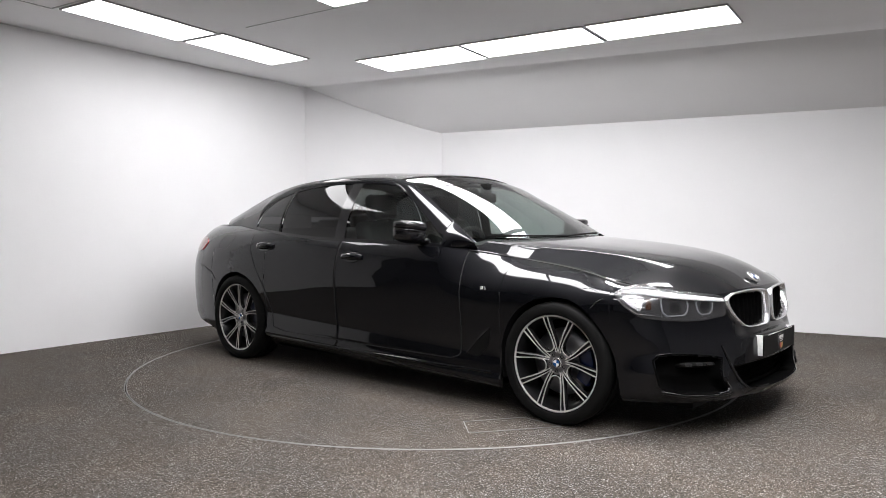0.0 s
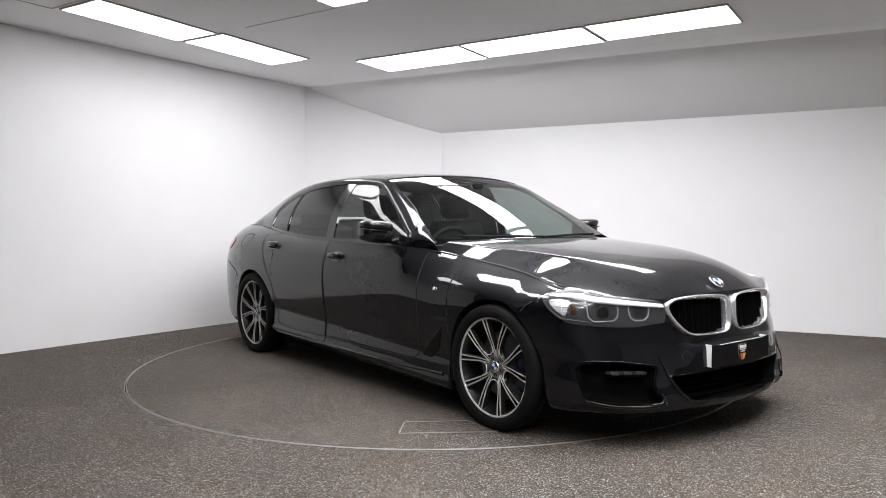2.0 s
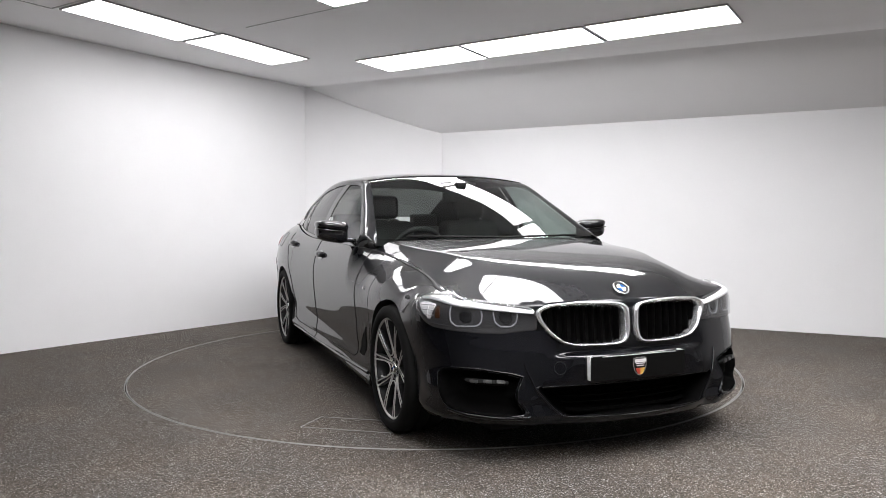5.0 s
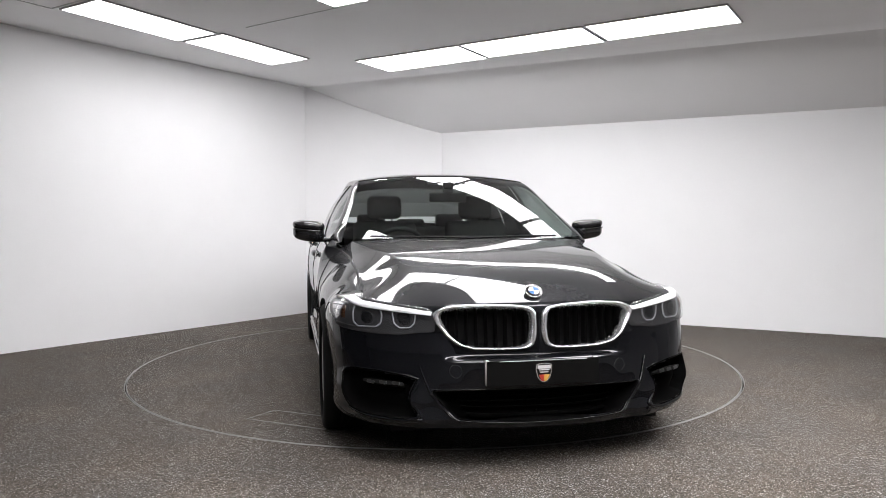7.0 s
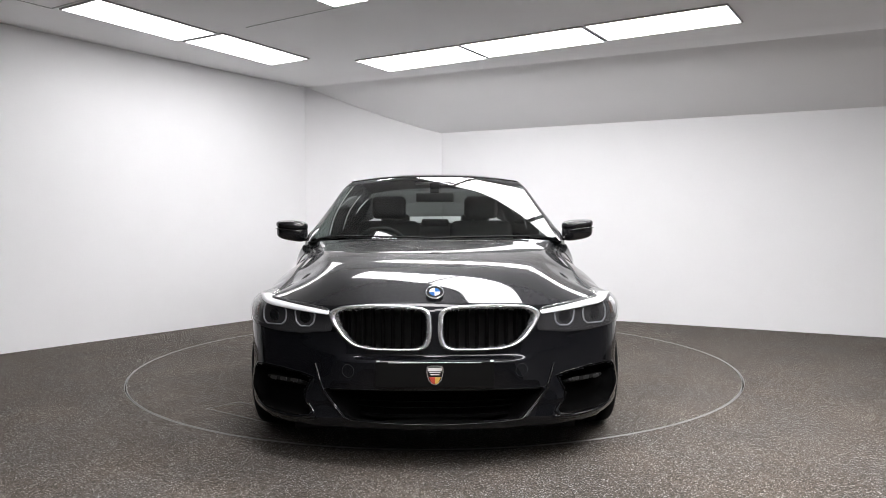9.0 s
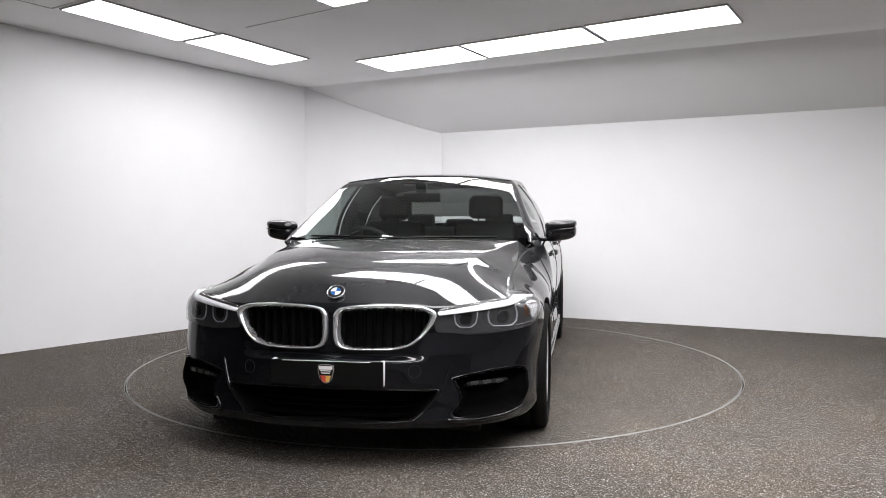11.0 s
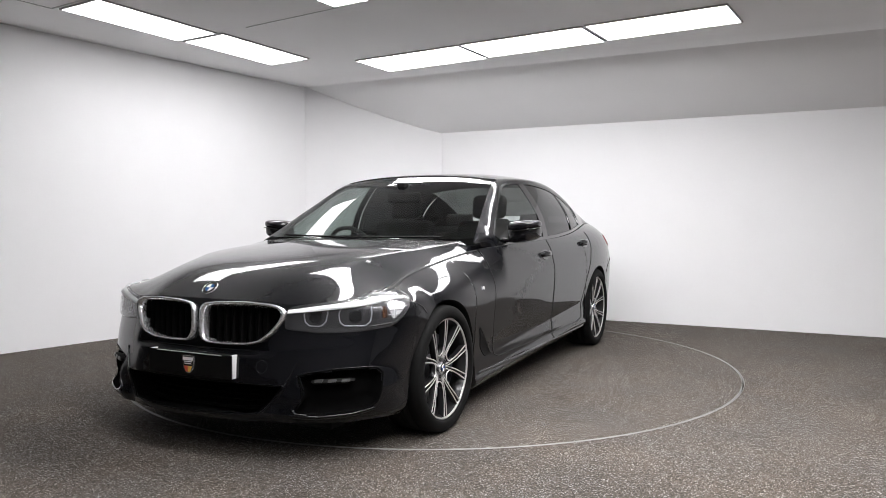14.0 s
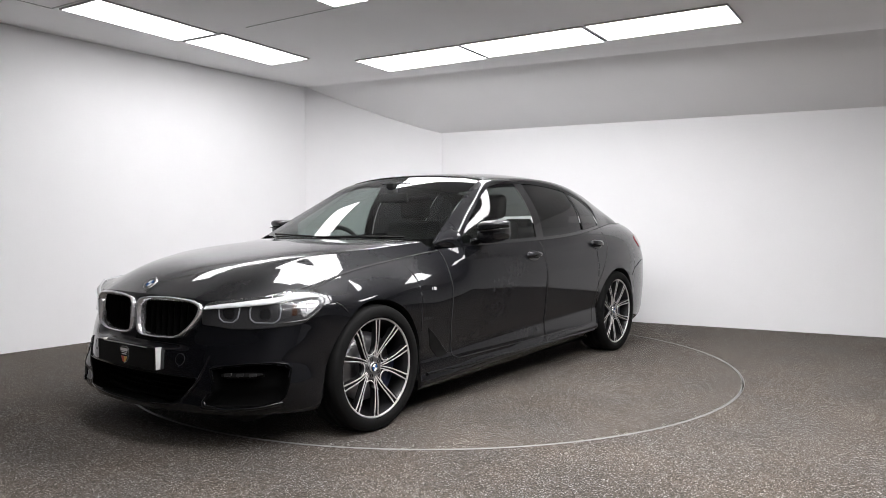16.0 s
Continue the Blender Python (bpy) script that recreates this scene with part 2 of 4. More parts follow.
for k in range(2):
    light_panel(1.0 + 1.17 * k, 1.0 + 1.17 * (k + 1) - 0.01, -3.15, -2.58)


def joint(u0, v0, u1, v1, w=0.006):
    """A narrow joint between ceiling boards."""
    a, b = AU * u0 + AV * v0, AU * u1 + AV * v1
    d = (b - a).normalized()
    n = Vector((-d.y, d.x)) * w / 2
    poly = [a - n, b - n, b + n, a + n]
    vs = [(p.x, p.y, level(p.x, p.y) - h) for h in (0.004, 0.0) for p in poly]
    fs = [(3, 2, 1, 0)] + [(i, (i + 1) % 4, 4 + (i + 1) % 4, 4 + i) for i in range(4)]
    return tagged(part("ceiling_joint_trim", (vs, fs), TRIM, smooth=False), "thin grey joint between ceiling boards", "trim", kind="structure")


joint(-1.55, -0.48, -0.53, -0.51, 0.004)
joint(-2.45, -1.60, -2.52, -3.0, 0.012)
joint(-2.43, -1.61, -1.90, -1.61, 0.014)


# ---- curves for the car's body ----
def spline(xs, ys):
    """Natural cubic through the points, as a function."""
    xs, ys = np.asarray(xs, float), np.asarray(ys, float)
    n, h = len(xs), np.diff(xs)
    A, r = np.eye(n), np.zeros(n)
    for i in range(1, n - 1):
        A[i, i - 1:i + 2] = h[i - 1], 2 * (h[i - 1] + h[i]), h[i]
        r[i] = 6 * ((ys[i + 1] - ys[i]) / h[i] - (ys[i] - ys[i - 1]) / h[i - 1])
    m = np.linalg.solve(A, r)

    def f(x):
        x = np.asarray(x, float)
        i = np.clip(np.searchsorted(xs, x) - 1, 0, n - 2)
        a, b = xs[i + 1] - x, x - xs[i]
        return m[i] * a ** 3 / (6 * h[i]) + m[i + 1] * b ** 3 / (6 * h[i]) + (ys[i] / h[i] - m[i] * h[i] / 6) * a + (ys[i + 1] / h[i] - m[i + 1] * h[i] / 6) * b
    return f


def mono(xs, ys):
    """Monotone cubic through the points: no overshoot."""
    xs, ys = np.asarray(xs, float), np.asarray(ys, float)
    if xs[0] > xs[-1]:
        xs, ys = xs[::-1], ys[::-1]
    h = np.diff(xs)
    d = np.diff(ys) / h
    m = np.zeros(len(xs))
    m[0], m[-1] = d[0], d[-1]
    for i in range(1, len(xs) - 1):
        if d[i - 1] * d[i] > 0:
            w1, w2 = 2 * h[i] + h[i - 1], h[i] + 2 * h[i - 1]
            m[i] = (w1 + w2) / (w1 / d[i - 1] + w2 / d[i])

    def f(x):
        x = np.clip(np.asarray(x, float), xs[0], xs[-1])
        i = np.clip(np.searchsorted(xs, x) - 1, 0, len(xs) - 2)
        t = (x - xs[i]) / h[i]
        return ys[i] * (1 + 2 * t) * (1 - t) ** 2 + m[i] * h[i] * t * (1 - t) ** 2 + ys[i + 1] * t * t * (3 - 2 * t) + m[i + 1] * h[i] * t * t * (t - 1)
    return f


def smooth01(a, b, x):
    t = np.clip((np.asarray(x, float) - a) / (b - a), 0, 1)
    return t * t * (3 - 2 * t)


HUB, HZ, TYRE_R, ARCH = 1.4875, 0.335, 0.335, 0.364
# outline in plan, from the nose round the flank to the tail: distance along it against x and y
PLAN = [(2.375, 0), (2.367, .2), (2.335, .4), (2.275, .56), (2.19, .73), (2.085, .86), (1.95, .922), (1.75, .945), (1.5, .955), (1.1, .953), (.6, .945), (0, .942), (-.6, .946), (-1.1, .955), (-1.5, .96), (-1.85, .942), (-2.1, .905), (-2.33, .82), (-2.48, .66), (-2.56, .42), (-2.60, 0)]
_d = [0.0]
for _a, _b in zip(PLAN, PLAN[1:]):
    _d.append(_d[-1] + math.hypot(_b[0] - _a[0], _b[1] - _a[1]))
SX, SY = spline(_d, [q[0] for q in PLAN]), spline(_d, [q[1] for q in PLAN])
S_END = _d[-1]
_ss = np.linspace(0, S_END, 4001)
_sx, _sy = SX(_ss), SY(_ss)


def s_at_x(x):
    return np.interp(-np.asarray(x, float), -_sx, _ss)


def s_at_y(y):
    k = 1500
    return np.interp(y, np.maximum.accumulate(_sy[:k]), _ss[:k])


# flank: how far it lies inside the outline at each height
FLANK = mono([.12, .17, .215, .25, .30, .36, .45, .56, .66, .72, .77, .82, .865, .89, .93, .97, 1.0, 1.035, 1.06], [-.13, -.085, -.042, -.031, -.031, -.030, -.022, -.013, -.008, -.006, -.010, -.019, -.028, -.037, -.056, -.083, -.112, -.158, -.20])
DOOR = mono([.12, .17, .20, .225, .25, .262, .275, .31, .36, .385, .405, .43, .50, .60, .68, .73, .77, .82, .865, .89, .93, .97, 1.0, 1.035, 1.06], [-.13, -.085, -.050, -.020, -.012, -.014, -.026, -.028, -.033, -.036, -.036, -.032, -.022, -.012, -.007, -.006, -.010, -.019, -.028, -.037, -.056, -.083, -.112, -.158, -.20])
# the wing's upper edge, where the bonnet closes, and the crease on the bonnet
SHUT_Y = mono([.50, .62, .70, .80, .90, 1.1, 1.3, 1.5, 1.7, 1.85, 2.0, 2.08, 2.2], [.905, .89, .85, .805, .775, .755, .748, .745, .745, .748, .751, .753, .757])
CREASE_Y = mono([.70, .8, 1.0, 1.2, 1.4, 1.6, 1.8, 2.0, 2.15, 2.3], [.76, .745, .705, .66, .62, .583, .545, .50, .47, .44])
CREASE_Z = mono([.70, .8, 1.0, 1.2, 1.4, 1.6, 1.8, 2.0, 2.15, 2.3], [.993, .987, .970, .952, .942, .926, .901, .860, .798, .745])
NOSE = mono([.12, .19, .226, .27, .33, .40, .485, .512, .62, .69, .72, .745, .765, .785], [-.03, .005, .02, -.005, -.018, -.022, -.028, -.064, -.075, -.08, -.088, -.105, -.128, -.16])
NOSE_SIDE = mono([.12, .19, .226, .27, .33, .40, .50, .58, .62, .69, .72, .745, .765, .785], [-.03, .005, .012, .0, -.008, -.014, -.034, -.060, -.072, -.08, -.088, -.105, -.128, -.16])
TAIL = mono([.12, .25, .32, .45, .60, .75, .90, 1.0, 1.04, 1.07], [.16, .06, .01, 0, .01, .03, .07, .11, .135, .18])
TOP = mono([-1, 0, .3, .40, .48, .56, .66, .76, .95, 1.1, 1.25, 1.45, 1.7, 2.0, 2.15, 2.4, 2.8, 3.2, 3.6, 4.0, 4.3, 4.5, 4.8, 5.1, 5.4, 6.3], [.742, .742, .741, .737, .728, .729, .738, .749, .768, .777, .799, .836, .872, .905, .925, .945, .953, .958, .968, .99, 1.018, 1.038, 1.062, 1.070, 1.066, 1.066])


def surface(s, z):
    """The body shell at a distance along the outline and a height."""
    s, z = np.asarray(s, float), np.asarray(z, float)
    x, y = SX(s), SY(s)
    af = smooth01(1.45, 2.22, x)
    ar = smooth01(-1.7, -2.35, x)
    top = TOP(s)
    edge = y * (1 + FLANK(top) / .95) - SHUT_Y(x)
    roll = np.clip((z - (top - .30)) / .30, 0, 1.0) ** (1.9 + 1.6 * smooth01(.9, 1.35, x) + 5.7 * smooth01(1.6, 1.95, x)) * smooth01(.42, .72, x) * smooth01(2.20, 2.10, x) * np.maximum(edge, 0)
    shelf = smooth01(.640, .595, z) * smooth01(.45, .30, z) * smooth01(.46, .62, y) * smooth01(1.80, 2.0, x)
    scoop = smooth01(1.5, 1.05, np.abs(x))
    flank = FLANK(z) * (1 - scoop) + DOOR(z + .030 * (x + .9) * smooth01(.55, .42, z)) * scoop - roll + .018 * shelf - .055 * smooth01(.36, .20, z) * smooth01(1.86, 2.05, x)
    side_k = smooth01(.30, .47, y)
    nose_x = NOSE(z) * (1 - side_k) + NOSE_SIDE(z) * side_k
    return np.stack([x + af * nose_x + ar * TAIL(z) + .030 * shelf, y * (1 + flank / .95), z + 0 * x], -1)


def skin(s, z, off=0.0):
    """A point at a small distance off the shell."""
    p = surface(s, z)
    if np.isscalar(off) and off == 0:
        return p
    e = 0.004
    n = np.cross(surface(s, np.asarray(z) + e) - surface(s, np.asarray(z) - e), surface(np.asarray(s) + e, z) - surface(np.asarray(s) - e, z))
    n /= np.linalg.norm(n, axis=-1, keepdims=True) + 1e-12
    return p - n * np.asarray(off)[..., None] if not np.isscalar(off) else p - n * off


_t = skin(np.array(2.5), np.array(.6), 0.1) - surface(np.array(2.5), np.array(.6))
OUT = 1.0 if _t[1] > 0 else -1.0


def off_skin(s, z, off):
    return skin(s, z, off * OUT)


def bottom(x):
    """Lower edge of the shell, with the wheel arches."""
    z = np.interp(x, [-2.6, -2.2, -1.9, -1.1, 1.1, 1.9, 2.2, 2.6], [.27, .25, .21, .145, .145, .185, .195, .197])
    for h in (HUB, -HUB):
        d = ARCH ** 2 - (x - h) ** 2
        if d > 0:
            z = max(z, HZ + math.sqrt(d))
    return z


def columns(x0, x1):
    xs = list(np.arange(x0, x1, -0.03)) + [x1]
    for h in (HUB, -HUB):
        xs = [x for x in xs if abs(x - h) > ARCH + 0.012]
        xs += [h + (ARCH + 0.0005) * sg for sg in (1, -1)] + [h - ARCH * 0.9999 * math.cos(a) for a in np.linspace(0, math.pi, 33)]
    return [x for x in sorted(xs, reverse=True) if x1 <= x <= x0]


def heights(n):
    """Rows from the lower to the upper edge, closer together at the top."""
    return 1 - (1 - np.linspace(0, 1, n)) ** 1.6


def shell(s_list, zb, zt, rows=40, off=0.0):
    P = []
    for s in s_list:
        b, t = zb(s), zt(s)
        z = b + (t - b) * heights(rows)
        P.append(surface(np.full(rows, s), z))
    return P


def both(name, data, mat, parent, label=""):
    """A part and its mirror image on the other flank."""
    return part(name, data, mat, parent, label), part(name, flip_y(data), mat, parent, label)


car = new("saloon_car")
tagged(car, "dark graphite grey metallic four-door saloon car on the turntable", "car")
OFFSET = Vector((0.2013, 0.0, 0.0))

# body shell in panels: bumper, wing, doors, rear quarter, tail
xs_all = columns(1.86, -1.86)
s_side = [float(s_at_x(x)) for x in xs_all]
FWD_SEAM, MID_SEAM, REAR_SEAM = 0.80, -0.30, -1.16


def zbot(s):
    return bottom(float(SX(s)))


def ztop(s):
    return float(TOP(s))



# outlines of the openings in the nose
def closed(points, n=96, soft=True):
    """A smooth closed outline through (s, z) points."""
    q = np.array(points, float)
    m = len(q)
    d = np.r_[0, np.cumsum(np.linalg.norm(np.diff(np.r_[q, q[:1]], axis=0), axis=1))]
    t = np.linspace(0, d[-1], n, endpoint=False)
    lin = np.stack([np.interp(t, d, np.r_[q[:, k], q[:1, k]]) for k in (0, 1)], 1)
    if soft:
        for _ in range(2):
            lin = (np.roll(lin, 1, 0) + 2 * lin + np.roll(lin, -1, 0)) / 4
    return lin


def sx(x):
    return float(s_at_x(x))


def sy(y):
    return float(s_at_y(y))


KID = [(.012, .62), (.016, .70), (.040, .719), (.12, .727), (.28, .731), (.42, .724), (.470, .708), (.482, .690), (.470, .655), (.424, .588), (.374, .550), (.30, .534), (.18, .530), (.07, .532), (.030, .546), (.016, .58)]
kid = closed([(sy(y), z) for y, z in KID], 120)
INT = [(0, .366), (.25, .366), (.505, .364), (.512, .352), (.475, .29), (.435, .238), (.42, .232), (.2, .225), (0, .222)]
full = [(sy(y), z) for y, z in INT]
half = [q for q in full] + [(-a, z) for a, z in full[::-1] if a > 0]
ol = closed(half, 200, False)
VENT = [(sy(.568), .408), (sy(.62), .422), (sy(.74), .438), (sy(.84), .442), (sx(2.06), .434), (sx(2.03), .41), (sx(2.025), .275), (sx(2.05), .250), (sy(.84), .242), (sy(.72), .235), (sy(.61), .232), (sy(.590), .24), (sy(.594), .27), (sy(.608), .30), (sy(.596), .35)]
vent = closed(VENT, 120, False)

s_rear = list(np.linspace(float(s_at_x(-1.86)), S_END, 50))
s_front = list(np.linspace(0, float(s_at_x(1.86)), 170))
fv_, ff_ = grid(shell(s_front, zbot, ztop, 110))
sz_ = np.array([(s, b + (t - b) * k) for s, b, t in ((s, zbot(s), ztop(s)) for s in s_front) for k in heights(110)])


def inside(o, q):
    """Which points lie inside a closed outline."""
    hit = np.zeros(len(q), bool)
    for a, b in zip(o, np.roll(o, -1, 0)):
        c = (a[1] > q[:, 1]) != (b[1] > q[:, 1])
        hit ^= c & (q[:, 0] < a[0] + (b[0] - a[0]) * (q[:, 1] - a[1]) / (b[1] - a[1] + 1e-12))
    return hit


open_ = np.zeros(len(sz_), bool)
for o, k in ((kid, .96), (vent, .97), (ol, .985)):
    c = o.mean(0)
    open_ |= inside(c + (o - c) * k, sz_)
ff_ = [f for f in ff_ if not all(open_[i] for i in f)]
fb = (fv_, ff_)
part("front_bumper", join(fb, flip_y(fb)), PAINT, car)
rb = grid(shell(s_rear, zbot, ztop, 40))
part("rear_bumper", join(rb, flip_y(rb)), PAINT, car)
for nm, a, b in (("front_wing", 1.86, FWD_SEAM), ("front_door", FWD_SEAM, MID_SEAM), ("rear_door", MID_SEAM, REAR_SEAM), ("rear_wing", REAR_SEAM, -1.86)):
    xs = sorted({x for x in xs_all if b < x < a} | {a, b}, reverse=True)
    both(nm, grid(shell([float(s_at_x(x)) for x in xs], zbot, ztop, 80)), PAINT, car)

# bonnet: a patch between the nose edge, the wing edges and the cowl
S_C = float(s_at_x(2.06))
S_W = float(s_at_x(0.80))
nu, nv = 161, 81
vv = np.linspace(0, 1, nv)
side = np.array([surface(s, TOP(s)) for s in S_C + (S_W - S_C) * vv])
uu = np.linspace(-1, 1, nu)
nose = np.array([surface(S_C * abs(u), TOP(S_C * abs(u))) * [1, math.copysign(1, u), 1] for u in uu])
BONNET_Z = mono([.70, .9, 1.1, 1.4, 1.7, 1.9, 2.0, 2.1, 2.2, 2.24, 2.272], [1.005, 1.0, .99, .968, .936, .906, .882, .843, .793, .769, .744])
cowl_x = 0.80 + 0.19 * (1 - uu ** 2)
UC = .78
half_nose = nose[nu // 2:]
rim_pts = np.concatenate([side[::-1], half_nose[::-1][1:]])
rim_pts[:, 0] = np.maximum.accumulate(rim_pts[:, 0] + 1e-7 * np.arange(len(rim_pts)))
P = np.zeros((nv, nu, 3))
for i, v in enumerate(vv):
    sx_lin = side[0][0] * (1 - v) + side[-1][0] * v
    for j, u in enumerate(uu):
        w = abs(u)
        x = nose[j][0] * (1 - v) + cowl_x[j] * v + (side[i][0] - sx_lin) * w ** 4
        yc = min(float(CREASE_Y(x)), side[i][1] - .03)
        ya = yc * w / UC if w < UC else yc + (side[i][1] - yc) * (w - UC) / (1 - UC)
        kb = float(smooth01(0, .35, v))
        y = nose[j][1] * (1 - kb) + math.copysign(ya, u) * kb
        if w == 1:
            P[i, j] = (side[i][0], math.copysign(side[i][1], u), side[i][2])
            continue
        if i == 0:
            P[i, j] = nose[j]
            continue
        ze = float(np.interp(x, rim_pts[:, 0], rim_pts[:, 2]))
        ye = float(np.interp(x, rim_pts[:, 0], rim_pts[:, 1]))
        xq = x + (half_nose[0][0] - nose[j][0]) * (1 - v) ** 6
        zc, zr = float(BONNET_Z(xq)), float(CREASE_Z(xq))
        zr = max(zr, ze + .004)
        a = abs(y)
        t = max(0.0, min(1.0, (a - yc) / max(.02, ye - yc)))
        inner = zc - (zc - zr) * min(1.3, a / yc) ** 3.4
        outer = zr + (ze - zr) * t
        k = float(smooth01(-.008, .008, a - yc))
        z = inner * (1 - k) + outer * k
        kn = float(smooth01(0, .09, v))
        P[i, j] = (x, y, nose[j][2] * (1 - kn) + max(z, nose[j][2]) * kn)
for _ in range(45):
    P[1:40, 1:-1, 2] = (P[:39, 1:-1, 2] + 2 * P[1:40, 1:-1, 2] + P[2:41, 1:-1, 2]) / 4
for _ in range(8):
    P[1:-1, 1:-1, 2] = (P[:-2, 1:-1, 2] + 2 * P[1:-1, 1:-1, 2] + P[2:, 1:-1, 2]) / 4
part("bonnet", grid(P), PAINT, car)

# greenhouse: the rail runs up the front pillar, along the roof and down to the boot
RAIL_Z = spline([-2.05, -1.8, -1.5, -1.2, -.9, -.5, -.2, .0, .12, .3, .5, .7, .86], [1.10, 1.195, 1.302, 1.374, 1.408, 1.418, 1.412, 1.398, 1.372, 1.285, 1.175, 1.06, .965])
RAIL_Y = spline([-2.05, -1.6, -1.2, -.8, -.4, .0, .3, .6, .86], [.63, .60, .60, .615, .622, .612, .66, .735, .80])
X0, X1 = 0.84, -2.02


def belt(x):
    s = float(s_at_x(x))
    return surface(s, TOP(s))


def green(x, w):
    """Point on the side of the cabin: w from 0 at the belt to 1 at the rail."""
    b = belt(x)
    r = np.array([x, float(RAIL_Y(x)), float(RAIL_Z(x))])
    q = b + (r - b) * w
    q[1] += 0.045 * math.sin(math.pi * w) * min(1, max(0, (r[2] - b[2]) / 0.4))
    q[1] -= 0.012 * (1 - w)
    return q


def green_z(x, z):
    b, r = belt(x)[2], float(RAIL_Z(x))
    return green(x, min(1, max(0, (z - b) / max(1e-4, r - b))))


LO = lambda x: float(belt(x)[2]) + 0.022
HI_ = mono([-1.43, -1.40, -1.33, -1.2, -1.0, -.8, -.5, -.2, .0, .15, .3, .45, .63], [1.07, 1.155, 1.235, 1.295, 1.337, 1.360, 1.376, 1.370, 1.350, 1.292, 1.202, 1.108, .985])
HI = lambda x: max(LO(x) + 0.001, float(HI_(x)))
WF, WR = 0.615, -1.425
xs_g = np.linspace(X0, X1, 130)
for x_ in (WF, WR):
    xs_g = np.sort(np.append(xs_g, x_))[::-1]
gl = [x for x in xs_g if WR <= x <= WF]
low = grid([[green_z(x, LO(x) - 0.026 + 0.026 * t) for t in (0, .5, 1)] for x in gl])
both("window_sill_trim", low, BLACK, car, "gloss black window trim")


def rounded(x, t, z0, full=.009):
    """The rail's rounded section between the glass and the roof."""
    q = green_z(x, z0 + (float(RAIL_Z(x)) - z0) * t)
    k = math.sin(math.pi * t) * full
    return q + np.array([.3 * k, k, .6 * k])


both("roof_rail", grid([[rounded(x, t, HI(x)) for t in np.linspace(0, 1, 9)] for x in gl]), PAINT, car)
both("front_pillar", grid([[rounded(x, t, float(belt(x)[2]) + .001, .009 + .012 * smooth01(.615, .72, x)) for t in np.linspace(0, 1, 9)] for x in xs_g if x >= WF]), PAINT, car)
both("rear_pillar", grid([[green(x, w) for w in np.linspace(0, 1, 16)] for x in xs_g if x <= WR]), PAINT, car)


def band(a, b, slant=0.0, inset=0.0):
    out = []
    for x in np.linspace(a, b, 24):
        col = []
        for t in np.linspace(0, 1, 10):
            z = LO(x) + (HI(x) - LO(x)) * t
            q = green_z(x, z)
            q = q - np.array([0, inset, 0])
            col.append(q)
        out.append(col)
    return grid(out)


both("front_side_window", band(WF, -.30, inset=.006), CLEAR, car, "clear tinted side glass")
both("centre_pillar", band(-.30, -.40), BLACK, car, "gloss black pillar cover")
both("rear_side_window", band(-.40, -1.06, inset=.006), PRIVACY, car, "dark privacy glass")
both("window_divider", band(-1.06, -1.085), PLASTIC, car)
both("quarter_window", band(-1.085, WR, inset=.006), PRIVACY, car, "dark privacy glass")

# windscreen, roof, rear window and boot as crowned patches across the car
WS_T, RW_T = 0.04, -1.22     # roof runs between these


def cross_row(x_side, x_mid, z_mid, n=41):
    """A row across the car from rail to rail."""
    ys, zs = float(RAIL_Y(x_side)), float(RAIL_Z(x_side))
    u = np.linspace(-1, 1, n)
    return np.stack([x_side + (x_mid - x_side) * (1 - np.abs(u) ** 2.0), ys * u, zs + (z_mid - zs) * (1 - np.abs(u) ** 2.4)], -1)


ROOF_Z = spline([-2.05, -1.9, -1.6, -1.3, -1.0, -.7, -.4, -.1, .1, .2], [1.125, 1.185, 1.312, 1.405, 1.452, 1.472, 1.472, 1.455, 1.432, 1.405])
roof = [cross_row(x, x + .07 * smooth01(-.5, .04, x) - .05 * smooth01(-.8, -1.22, x), float(ROOF_Z(x + .07 * smooth01(-.5, .04, x)))) for x in np.linspace(WS_T, RW_T, 36)]
part("roof", grid(roof), PAINT, car)
part("headlining", grid(np.asarray(roof) * [1, .97, 1] - [0, 0, .03]), GREYIN, car, "light grey headlining")
ws = []
for t in np.linspace(0, 1, 24):
    x = .80 + (WS_T - .80) * t
    xm = .99 + (.11 - .99) * t
    ws.append(cross_row(x, xm, .985 + (float(ROOF_Z(.11)) - .985) * t + 0.035 * math.sin(math.pi * t)))
part("windscreen", grid(ws), CLEAR, car, "clear tinted windscreen")
w0, w1 = np.array(ws[-1]), np.array(ws[-2])
seal = [w0 + (w1 - w0) * k + np.array([.002, 0, h]) for k, h in ((-.12, .0), (-.1, .004), (.30, .004), (.34, .0))]
part("windscreen_seal", grid(seal), PLASTIC, car, "black seal along the screen's upper edge")
rw = []
for t in np.linspace(0, 1, 24):
    x = RW_T + (-1.98 - RW_T) * t
    rw.append(cross_row(x, x - .05, float(ROOF_Z(x - .05))))
part("rear_window", grid(rw), REARGLASS, car, "tinted rear window")
boot = []
for t in np.linspace(0, 1, 16):
    s0 = float(s_at_x(-1.96))
    s = s0 + (float(s_at_x(-2.42)) - s0) * t
    e = surface(s, TOP(s))
    u = np.linspace(-1, 1, 41)
    xm = -2.03 + (-2.40 + 2.03) * t
    boot.append(np.stack([e[0] + (xm - e[0]) * (1 - u ** 2), e[1] * u, e[2] + (1.085 - .01 * t - e[2]) * (1 - np.abs(u) ** 3)], -1))
part("boot_lid", grid(boot), PAINT, car)

# underside
part("underbody", box(-2.3, 2.15, -.66, .66, .145, .20), PLASTIC, car, smooth=False)
